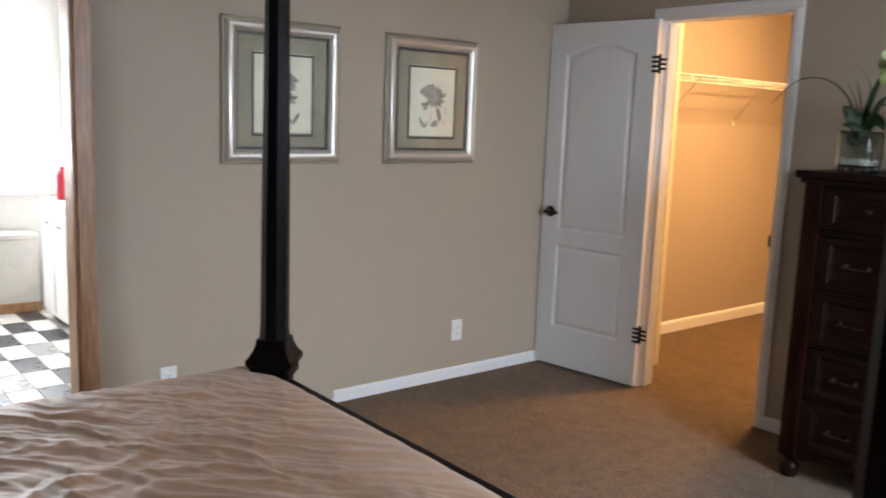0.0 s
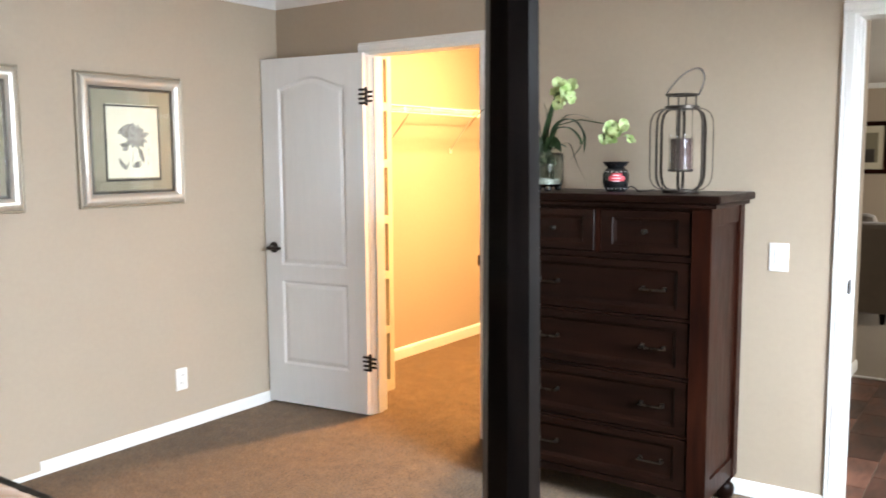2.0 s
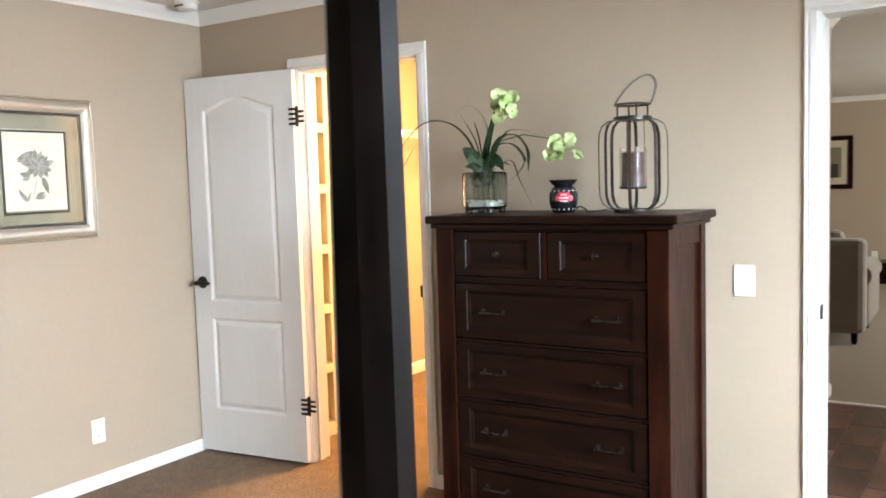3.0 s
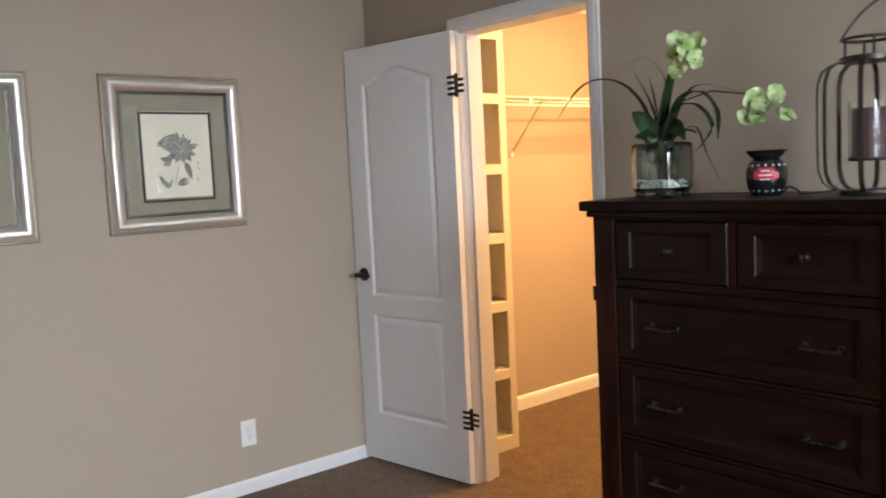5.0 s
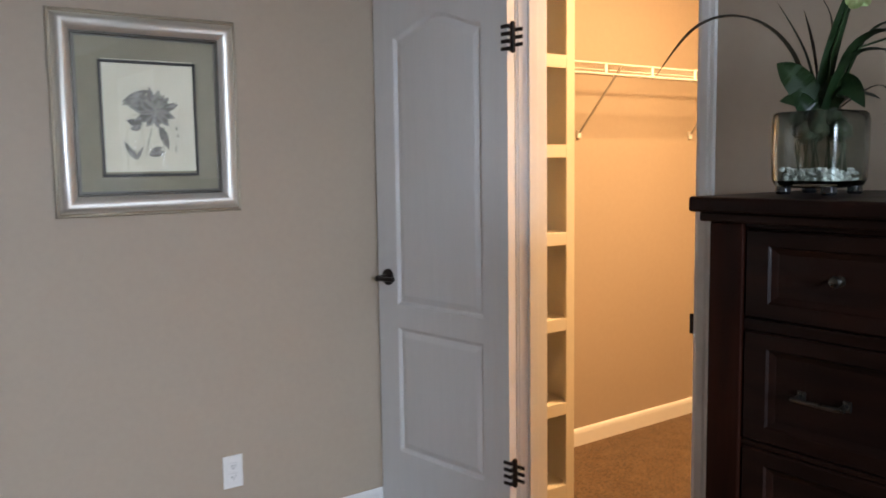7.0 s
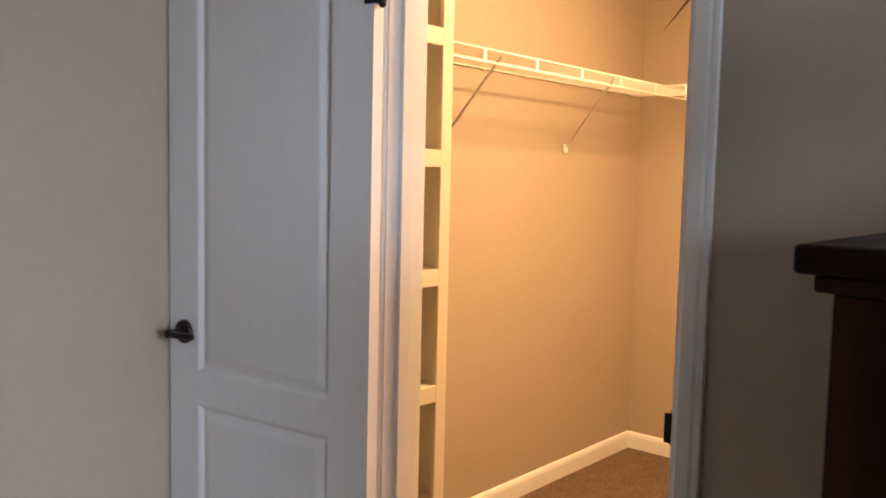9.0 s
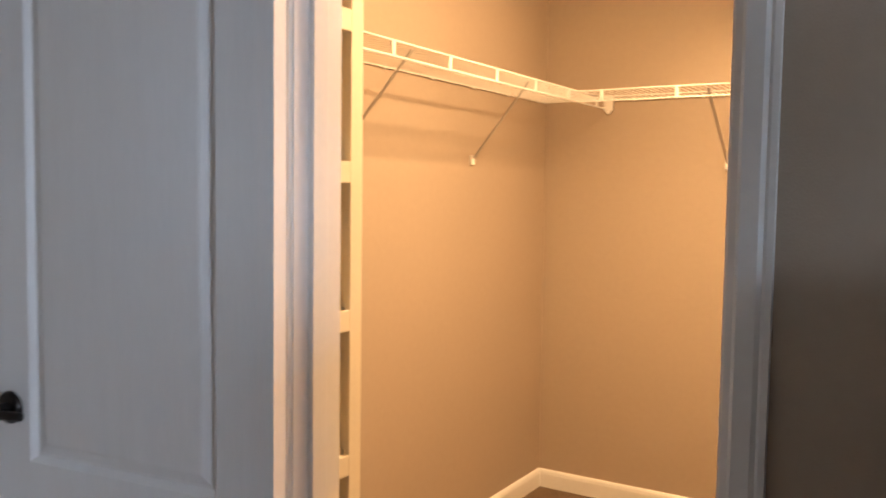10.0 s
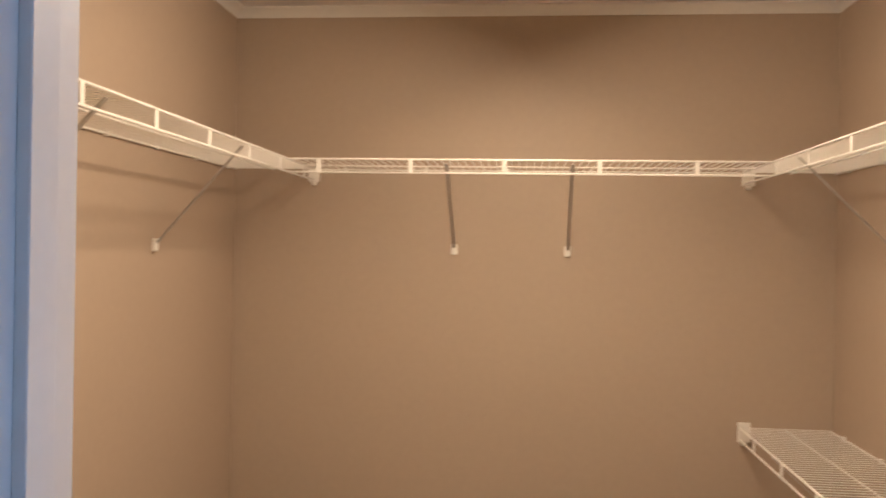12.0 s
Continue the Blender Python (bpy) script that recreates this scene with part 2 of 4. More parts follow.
structure("wall_west", boxes((-0.12, 0, -2.83, 0.1, -0.15, H), (-0.12, 0, BACK - 0.15, -3.72, -0.15, H), (-0.12, 0, -3.72, -2.83, 2.05, H)), PAINT, "tan painted bedroom wall")
structure("wall_north", boxes((0, D0, 0, 0.125, -0.15, H), (D0, D1, 0, 0.125, DOOR_TOP, H), (D1, E0, 0, 0.125, -0.15, H), (E0, E1, 0, 0.125, HALL_TOP, H), (E1, WIDE + 0.15, 0, 0.125, -0.15, H)), PAINT, "tan painted bedroom wall with two doorways")
structure("wall_east", boxes((WIDE, WIDE + 0.15, BACK - 0.15, -2.15, -0.15, H), (WIDE, WIDE + 0.15, -0.85, 0, -0.15, H), (WIDE, WIDE + 0.15, -2.15, -0.85, -0.15, 0.9), (WIDE, WIDE + 0.15, -2.15, -0.85, 2.08, H)), PAINT, "tan painted bedroom wall with a window")
structure("wall_south", boxes((0, WIDE, BACK - 0.15, BACK, -0.15, H)), PAINT, "tan painted bedroom wall")
structure("ceiling", boxes((-0.12, WIDE + 0.15, BACK - 0.15, 0.1, H, H + 0.1)), CEILING, "white textured bedroom ceiling")
structure("floor", boxes((-0.12, WIDE + 0.15, BACK - 0.15, 0.1, -0.15, FLOOR), (-0.14, CX + 0.1, 0.1, CY + 0.1, -0.15, FLOOR)), CARPET, "brown cut-pile carpet")

structure("wall_closet_west", boxes((-0.14, 0.0, 0.1, CY, -0.15, H)), PAINT, "tan painted closet wall")
structure("wall_closet_north", boxes((-0.14, 2.7, CY, CY + 0.1, -0.15, H)), PAINT, "tan painted closet wall")
structure("wall_closet_east", boxes((CX, CX + 0.1, 0.1, CY, -0.15, H)), PAINT, "tan painted closet wall")
structure("ceiling_closet", boxes((-0.14, CX + 0.1, 0.1, CY + 0.1, H, H + 0.1)), CEILING, "white closet ceiling")

structure("wall_hall", boxes((2.7, 2.82, 0.1, CY + 0.1, -0.15, H)), PAINT, "tan painted hall wall")
structure("wall_living_south", boxes((-1.2, -0.14, CY, CY + 0.1, -0.15, H)), PAINT, "tan painted wall")
structure("wall_living_north", boxes((-1.2, 7.1, 9.1, 9.25, -0.15, H)), PAINT, "tan painted living room wall")
structure("wall_living_west", boxes((-1.35, -1.2, 2.5, 9.25, -0.15, H)), PAINT, "tan painted living room wall")
structure("wall_living_east", boxes((7.0, 7.15, 0.1, 4.3, -0.15, H), (7.0, 7.15, 6.9, 9.1, -0.15, H), (7.0, 7.15, 4.3, 6.9, -0.15, 0.8), (7.0, 7.15, 4.3, 6.9, 2.2, H)), PAINT, "tan painted living room wall")
structure("wall_hall_south", boxes((WIDE + 0.15, 7.0, 0.0, 0.1, -0.15, H)), PAINT, "tan painted hall wall")
structure("ceiling_living", boxes((CX + 0.1, 7.15, 0.1, 9.25, H, H + 0.1), (-1.35, CX + 0.1, CY + 0.1, 9.25, H, H + 0.1)), CEILING, "white textured living room ceiling")
structure("floor_living", boxes((-1.35, 7.15, CY + 0.1, 9.25, -0.15, FLOOR), (2.82, 7.15, 2.42, CY + 0.1, -0.15, FLOOR)), BEIGE_CARPET, "beige living room carpet")
structure("floor_hall", boxes((CX + 0.1, 7.15, 0.1, 2.42, -0.15, FLOOR - 0.004)), GROUT, "dark wood-look plank tile floor with light joints")
structure("ground", boxes((-400, 400, -400, 400, -0.5, -0.4)), GRASS, "green lawn")

# bathroom beyond the opening
structure("wall_bath_north", boxes((-3.2, -0.12, -2.05, -1.95, -0.15, H)), TRIM, "pale bathroom wall")
structure("wall_bath_south", boxes((-3.2, -0.12, -4.8, -4.7, -0.15, H)), TRIM, "pale bathroom wall")
structure("wall_bath_west", boxes((-3.2, -3.1, -4.7, -3.8, -0.15, H), (-3.2, -3.1, -2.1, -2.05, -0.15, H), (-3.2, -3.1, -3.8, -2.1, -0.15, 0.85), (-3.2, -3.1, -3.8, -2.1, 2.2, H)), TRIM, "pale bathroom wall with a bright window")
structure("ceiling_bath", boxes((-3.2, -0.12, -4.8, -1.95, H, H + 0.1)), CEILING, "white bathroom ceiling")
structure("floor_bath", boxes((-3.2, -0.12, -4.8, -1.95, -0.15, FLOOR - 0.006)), GROUT, "black and white tiled bathroom floor")

# ---- trim ----
BASE = [(0, 0), (0.014, 0), (0.014, 0.055), (0.011, 0.066), (0.006, 0.072), (0, 0.074)]
CROWN = [(0, 0), (0.008, 0), (0.012, 0.012), (0.03, 0.03), (0.048, 0.05), (0.055, 0.066), (0, 0.066)]


def base_run(start, end, out, m0=0.0, m1=0.0, tall=1.0):
    bm = bmesh.new()
    sweep(bm, [(p, q * tall) for p, q in BASE], (*start, FLOOR), (*end, FLOOR), (*out, 0), m0, m1)
    structure("baseboard", bm, TRIM, "white painted baseboard")


def crown_run(start, end, out, m0=1.0, m1=1.0, z=H - 0.066):
    bm = bmesh.new()
    sweep(bm, CROWN, (*start, z), (*end, z), (*out, 0), m0, m1)
    structure("crown_moulding", bm, TRIM, "white painted crown moulding", 30)


base_run((0, -1.597), (0, 0), (0.55, 0), 0, 0.55, 0.9)
base_run((0, -2.76), (0, -1.597), (0.6, 0), 0, 0, 0.3)
base_run((0, 0), (D0 - 0.042, 0), (0, -1), 1, 0, 0.9)
base_run((D1 + 0.042, 0), (E0 - 0.042, 0), (0, -1), 0, 0, 0.9)
base_run((E1 + 0.042, 0), (WIDE, 0), (0, -1), 0, 1, 0.9)
base_run((WIDE, 0), (WIDE, BACK), (-1, 0), 1, 1, 0.9)
base_run((0, 0.502), (0, CY), (1, 0), 0, 1, 1.15)
base_run((0, CY), (CX, CY), (0, -1), 1, 1, 1.15)
base_run((CX, CY), (CX, 0.125), (-1, 0), 1, 1, 1.15)
base_run((2.82, 0.125), (2.82, CY + 0.1), (1, 0), 0, 0)
base_run((-1.2, 9.1), (7, 9.1), (0, -1), 1, 1)
crown_run((0, BACK), (0, 0), (1, 0))
crown_run((0, 0), (WIDE, 0), (0, -1))
crown_run((WIDE, 0), (WIDE, BACK), (-1, 0))
crown_run((WIDE, BACK), (0, BACK), (0, 1))
crown_run((-1.2, 9.1), (7, 9.1), (0, -1))
crown_run((2.82, 0.1), (2.82, CY + 0.1), (1, 0), 1, 0)
COVE = [(0, 0), (0.004, 0), (0.01, 0.012), (0.02, 0.022), (0.034, 0.03), (0.034, 0.036), (0, 0.036)]
for start, end, out in (((0, 0.125), (0, CY), (1, 0)), ((0, CY), (CX, CY), (0, -1)), ((CX, CY), (CX, 0.125), (-1, 0))):
    bm = bmesh.new()
    sweep(bm, COVE, (*start, H - 0.036), (*end, H - 0.036), (*out, 0), 1, 1)
    structure("cove_moulding", bm, TRIM, "small white cove moulding under the closet ceiling", 30)

CASE = [(0, 0), (0.009, 0), (0.011, 0.008), (0.015, 0.013), (0.015, 0.036), (0.011, 0.042), (0.013, 0.046), (0.012, 0.054), (0, 0.054)]


def doorway(x0, x1, y_room, y_far, top, m):
    """Jambs, stops and casings of a doorway along x, on the face y_room."""
    for x, w, name in ((x0, 1, "door_jamb"), (x1, -1, "door_jamb")):
        structure(name, boxes((min(x, x + w * 0.016), max(x, x + w * 0.016), y_room, y_far, FLOOR, top - 0.016), (min(x + w * 0.016, x + w * 0.028), max(x + w * 0.016, x + w * 0.028), y_room + 0.038, y_room + 0.078, FLOOR, top - 0.028), bevel=0.0015), m, "white painted door jamb with a stop")
    structure("door_jamb", boxes((x0, x1, y_room, y_far, top - 0.016, top), bevel=0.0015), m, "white painted head jamb")
    for face, out in ((y_room, -1), (y_far, 1)):
        bm = bmesh.new()
        sweep(bm, CASE, (x0 + 0.012, face, FLOOR), (x0 + 0.012, face, top - 0.006), (0, out, 0), up=(-1, 0, 0))
        structure("door_casing", bm, m, "white moulded door casing")
        bm = bmesh.new()
        sweep(bm, CASE, (x1 - 0.012, face, FLOOR), (x1 - 0.012, face, top - 0.006), (0, out, 0), up=(1, 0, 0))
        structure("door_casing", bm, m, "white moulded door casing")
        bm = bmesh.new()
        sweep(bm, CASE, (x0 - 0.042, face, top - 0.006), (x1 + 0.042, face, top - 0.006), (0, out, 0), up=(0, 0, 1))
        structure("door_casing", bm, m, "white moulded head casing")


doorway(D0, D1, 0.0, 0.125, DOOR_TOP, TRIM)
doorway(E0, E1, 0.0, 0.125, HALL_TOP, TRIM)
for y, w in ((-2.83, -1), (-3.72, 1)):
    structure("door_casing", boxes((0.0, 0.018, min(y + w * 0.005, y - w * 0.065), max(y + w * 0.005, y - w * 0.065), FLOOR, 2.1), (-0.122, 0.0, min(y, y + w * 0.018), max(y, y + w * 0.018), FLOOR, 2.03), bevel=0.003), OAK, "honey oak door casing")
structure("door_casing", boxes((0.0, 0.018, -3.655, -2.895, 2.03, 2.1), bevel=0.003), OAK, "honey oak head casing")


def window(name, x, y0, y1, z0, z1, along="y", inward=-1):
    """A white double-hung window with a grid, in the wall plane at x (or y)."""
    w = thing(name, "white vinyl double-hung window with a grid of muntins", "window")
    w["kind"] = "structure"

    def put(nm, a0, a1, d0, d1, c0, c1, m=TRIM):
        r = (x + d0, x + d1, a0, a1, c0, c1) if along == "y" else (a0, a1, x + d0, x + d1, c0, c1)
        return part(nm, boxes(r, bevel=0.002), m, w)

    mid = (z0 + z1) / 2
    put("window_frame", y0, y0 + 0.05, 0.03, 0.1, z0, z1)
    put("window_frame", y1 - 0.05, y1, 0.03, 0.1, z0, z1)
    put("window_frame", y0 + 0.05, y1 - 0.05, 0.03, 0.1, z1 - 0.05, z1)
    put("window_frame", y0 + 0.05, y1 - 0.05, 0.03, 0.1, z0, z0 + 0.05)
    put("meeting_rail", y0 + 0.05, y1 - 0.05, 0.035, 0.09, mid - 0.025, mid + 0.025)
    put("window_sill", y0 - 0.05, y1 + 0.05, -0.05 if inward < 0 else 0.1, 0.03 if inward < 0 else 0.2, z0 - 0.03, z0)
    step = (y1 - y0 - 0.1) / 4
    for k in range(1, 4):
        put("muntin", y0 + 0.05 + k * step - 0.009, y0 + 0.05 + k * step + 0.009, 0.055, 0.075, z0 + 0.05, mid - 0.025)
        put("muntin", y0 + 0.05 + k * step - 0.009, y0 + 0.05 + k * step + 0.009, 0.055, 0.075, mid + 0.025, z1 - 0.05)
    for c0, c1 in ((z0 + 0.05, mid - 0.025), (mid + 0.025, z1 - 0.05)):
        p = put("pane", y0 + 0.05, y1 - 0.05, 0.063, 0.067, c0, c1, PANE)
        p.visible_shadow = False
    return w


window("window_1", WIDE, -2.15, -0.85, 0.9, 2.08)
window("window_2", -3.2, -3.8, -2.1, 0.85, 2.2, "y", 1)
# unseen living room window, added to go with the fill lamp there
window("window_3", 7.0, 4.3, 6.9, 0.8, 2.2)


# glowing sheet, added to white out the view through the bathroom window
BACKDROP_GLOW = bpy.data.materials.new("glowing_backdrop")
BACKDROP_GLOW.use_nodes = True
BACKDROP_GLOW.node_tree.nodes["Principled BSDF"].inputs["Emission Color"].default_value = (0.92, 0.96, 1.0, 1)
BACKDROP_GLOW.node_tree.nodes["Principled BSDF"].inputs["Emission Strength"].default_value = 2.5
structure("backdrop", boxes((-9.1, -9.0, -10.0, 4.0, -0.2, 7.0)), BACKDROP_GLOW, "plain glowing sheet outside the bathroom window")

# ---- closet door ----
TURN = 7.0
door = thing("door_1", "white two-panel moulded door with an arched upper panel, standing wide open", "door", pose(0.703, -0.018, 0.014, 0, 0, 180 + TURN))
door["kind"] = "structure"
LEAF_W, LEAF_H, LEAF_T = 0.703, 2.03, 0.035


def panel_ring(x0, x1, z0, z1, rise, inset):
    """Outline of a door panel with an arched top, moved inwards by inset."""
    pts = [(x0 + inset, z0 + inset), (x1 - inset, z0 + inset)]
    steps = 24 if rise else 1
    for k in range(steps + 1):
        u = k / steps
        arch = rise * (0.5 - 0.5 * math.cos(math.tau * u)) ** 0.8 if rise else 0
        pts.append((x1 - inset + (x0 - x1 + 2 * inset) * u, z1 - inset + arch))
    return pts


bm = bmesh.new()
PANELS = ((0.122, 0.588, 0.83, 1.86, 0.06), (0.122, 0.588, 0.236, 0.74, 0.0))
edge_pts = [(0, 0), (LEAF_W, 0), (LEAF_W, LEAF_H), (0, LEAF_H)]
border = [bm.verts.new((x, LEAF_T, z)) for x, z in edge_pts]
rim = [bm.edges.new((border[k], border[(k + 1) % 4])) for k in range(4)]
for x0, x1, z0, z1, rise in PANELS:
    rings = []
    for inset, depth in ((0.0, 0.0), (0.004, 0.0025), (0.012, 0.0105), (0.017, 0.011), (0.034, 0.004), (0.04, 0.0015), (0.044, 0.001)):
        rings.append([bm.verts.new((x, LEAF_T - depth, z)) for x, z in panel_ring(x0, x1, z0, z1, rise, inset)])
    n = len(rings[0])
    rim += [bm.edges.new((rings[0][k], rings[0][(k + 1) % n])) for k in range(n)]
    for r0, r1 in zip(rings, rings[1:]):
        for k in range(n):
            bm.faces.new((r0[k], r0[(k + 1) % n], r1[(k + 1) % n], r1[k]))
    bm.faces.new(rings[-1])
bmesh.ops.triangle_fill(bm, use_beauty=True, edges=rim)
back = [bm.verts.new((x, 0, z)) for x, z in edge_pts]
for k in range(4):
    bm.faces.new((border[k], border[(k + 1) % 4], back[(k + 1) % 4], back[k]))
bm.faces.new(back)
part("leaf", bm, DOOR, door, "white wood-grain embossed leaf with two recessed panels", 25)

for side in (1, -1):
    y0 = LEAF_T if side > 0 else 0.0
    knob = bmesh.new()
    lathe(knob, [(0.033, 0), (0.033, 0.005), (0.029, 0.01), (0.013, 0.013), (0.011, 0.044), (0.013, 0.05), (0.011, 0.06), (0.004, 0.063)], 24)
    tube(knob, [(0.0, 0, 0.052), (-0.03, 0, 0.054), (-0.06, 0, 0.05), (-0.082, 0, 0.044)], 0.0095, 12)
    bmesh.ops.transform(knob, matrix=pose(LEAF_W - 0.062, y0, 0.934, -90 * side), verts=knob.verts[:])
    if side > 0:
        part("door_handle", knob, BRONZE, door, "dark bronze lever handle", 40)
    else:
        knob.free()
part("latch_plate", boxes((LEAF_W - 0.0005, LEAF_W + 0.0015, 0.006, 0.03, 0.9, 0.96)), BRONZE, door)

for z in (0.298, 1.794):
    hinge = bmesh.new()
    lathe(hinge, [(0.004, z - 0.052), (0.009, z - 0.047), (0.009, z + 0.047), (0.004, z + 0.052)], 12, (-0.012, 0.02))
    for k in range(4):
        zz = z - 0.038 + k * 0.0245
        box(hinge, -0.006, 0.026, 0.0352, 0.0385, zz - 0.0065, zz + 0.0065, 0.001, 1)
        box(hinge, -0.012, 0.0, 0.018, 0.0385, zz - 0.0065, zz + 0.0065, 0.001, 1)
        if k < 3:
            box(hinge, -0.05, -0.014, 0.012, 0.016, zz + 0.006, zz + 0.0185, 0.001, 1)
    part("hinge", hinge, BRONZE, door, "dark bronze fingered hinge", 40)

tagged(structure("strike_plate", boxes((D1 - 0.0185, D1 - 0.0155, -0.001, 0.034, 0.91, 0.975), (D1 - 0.028, D1 - 0.0155, -0.006, -0.001, 0.915, 0.97), bevel=0.001), BRONZE), "dark bronze strike plate on the closet jamb")
structure("strike_plate", boxes((E0 + 0.0155, E0 + 0.019, 0.002, 0.04, 0.915, 0.975), (E0 + 0.011, E0 + 0.019, -0.004, 0.002, 0.92, 0.97), bevel=0.001), BRONZE, "dark bronze strike plate on the hall jamb")

# ---- switches, outlets, detector ----


def outlet(m):
    o = thing("wall_outlet", "white duplex wall outlet on a tan wall", "outlet", m, "wall outlets")
    part("cover_plate", boxes((-0.037, 0.037, -0.006, 0, -0.06, 0.06), bevel=0.002), PLASTIC, o)
    for z in (-0.02, 0.02):
        face = boxes((-0.017, 0.017, -0.008, -0.005, z - 0.014, z + 0.014), bevel=0.0015)
        p = part("socket", face, PLASTIC, o)
        part("slot", boxes((-0.008, -0.006, -0.0088, -0.0075, z - 0.002, z + 0.006), (0.006, 0.008, -0.0088, -0.0075, z - 0.002, z + 0.006), (-0.002, 0.002, -0.0088, -0.0075, z - 0.009, z - 0.005)), SLOT, p)
    return o


outlet(pose(0, -0.779, 0.282, 0, 0, 90))
outlet(pose(0, -2.464, 0.272, 0, 0, 90))
plate = thing("light_switch", "white rocker light switch on a tan wall", "switch", pose(2.9, 0, 1.05))
part("cover_plate", boxes((-0.038, 0.038, -0.006, 0, -0.059, 0.059), bevel=0.002), PLASTIC, plate)
part("rocker", boxes((-0.017, 0.017, -0.0095, -0.004, -0.033, 0.033), bevel=0.002), PLASTIC, plate)

detector = thing("smoke_detector", "round white smoke detector on the ceiling", "detector", pose(0.2, -0.255, H))
bm = bmesh.new()
lathe(bm, [(0.062, 0), (0.062, -0.012), (0.058, -0.014)], 32)
part("base", bm, PLASTIC, detector, "", 40)
bm = bmesh.new()
lathe(bm, [(0.054, -0.014), (0.053, -0.03), (0.045, -0.04), (0.02, -0.042)], 32)
part("cover", bm, PLASTIC, detector, "", 40)
part("sounder_grille", boxes((-0.03, 0.03, -0.056, -0.048, -0.03, -0.022)), SLOT, detector)

# ---- dresser ----
DX, DY = 2.292, -0.26
dresser = thing("chest_of_drawers", "tall dark cherry chest of drawers with panelled drawer fronts", "dresser", pose(DX + 0.006, DY - 0.007, 0))


def d(x0, x1, y0, y1, z0, z1):
    return (x0 - DX, x1 - DX, y0 - DY, y1 - DY, z0, z1)


part("top", boxes(d(1.788, 2.797, -0.502, -0.015, 1.291, 1.322), bevel=0.006), CHERRY, dresser, "overhanging dark cherry top")
part("cornice", boxes(d(1.806, 2.779, -0.488, -0.025, 1.272, 1.291), bevel=0.004), CHERRY, dresser)
part("carcass", boxes(d(1.852, 2.73, -0.452, -0.04, 0.12, 1.272)), CHERRY_UP, dresser)
for x0, x1 in ((1.822, 1.898), (2.682, 2.76)):
    part("front_stile", boxes(d(x0, x1, -0.475, -0.41, 0.1, 1.272), bevel=0.004), CHERRY_UP, dresser)
    part("back_stile", boxes(d(x0, x1, -0.09, -0.03, 0.1, 1.272), bevel=0.004), CHERRY_UP, dresser)
for x0, x1 in ((1.828, 1.852), (2.73, 2.754)):
    part("side_rail", boxes(d(x0, x1, -0.41, -0.09, 1.2, 1.272), bevel=0.003), CHERRY_UP, dresser)
    part("side_rail", boxes(d(x0, x1, -0.41, -0.09, 0.11, 0.19), bevel=0.003), CHERRY_UP, dresser)
    part("side_panel", boxes(d(x0 + (0.008 if x0 < 2 else 0), x1 - (0.008 if x0 > 2 else 0), -0.41, -0.09, 0.19, 1.2)), CHERRY_UP, dresser, "recessed side panel")
for z in (1.262, 1.062, 0.828, 0.593, 0.358):
    part("drawer_rail", boxes(d(1.898, 2.682, -0.466, -0.435, z, z + (0.022 if z > 1 and z < 1.2 else 0.01)), bevel=0.002), CHERRY, dresser)
part("centre_stile", boxes(d(2.279, 2.301, -0.466, -0.435, 1.084, 1.262), bevel=0.002), CHERRY_UP, dresser)
apron = bmesh.new()
pts = [(1.898, 0.145), (2.682, 0.145)] + [(2.682 - 0.784 * k / 20, 0.09 + 0.03 * math.sin(math.pi * k / 20) ** 0.6) for k in range(21)]
f0 = [apron.verts.new((x - DX, -0.465 - DY, z)) for x, z in pts]
f1 = [apron.verts.new((x - DX, -0.44 - DY, z)) for x, z in pts]
apron.faces.new(f0)
apron.faces.new(f1[::-1])
for k in range(len(pts)):
    apron.faces.new((f0[k], f0[(k + 1) % len(pts)], f1[(k + 1) % len(pts)], f1[k]))
part("apron", apron, CHERRY, dresser, "arched bottom apron")
for x in (1.862, 2.72):
    for y in (-0.435, -0.07):
        bm = bmesh.new()
        lathe(bm, [(0.018, 0.0), (0.03, 0.005), (0.039, 0.025), (0.04, 0.05), (0.034, 0.066), (0.022, 0.075), (0.026, 0.082), (0.032, 0.09), (0.032, 0.102)], 24, (x - DX, y - DY))
        part("bun_foot", bm, CHERRY, dresser, "", 40)


def drawer_face(x0, x1, z0, z1):
    """A drawer front with a wide stepped frame and a recessed middle."""
    bm = bmesh.new()
    rings = []
    for side, tall, y in ((0.0, 0.0, -0.44), (0.0, 0.0, -0.464), (0.003, 0.003, -0.468), (0.05, 0.03, -0.468), (0.054, 0.034, -0.463), (0.062, 0.041, -0.46), (0.066, 0.045, -0.457)):
        rings.append([bm.verts.new((x - DX, y - DY, z)) for x, z in ((x0 + side, z0 + tall), (x1 - side, z0 + tall), (x1 - side, z1 - tall), (x0 + side, z1 - tall))])
    for r0, r1 in zip(rings, rings[1:]):
        for k in range(4):
            bm.faces.new((r0[k], r0[(k + 1) % 4], r1[(k + 1) % 4], r1[k]))
    bm.faces.new(rings[-1])
    bm.faces.new(rings[0][::-1])
    return bm


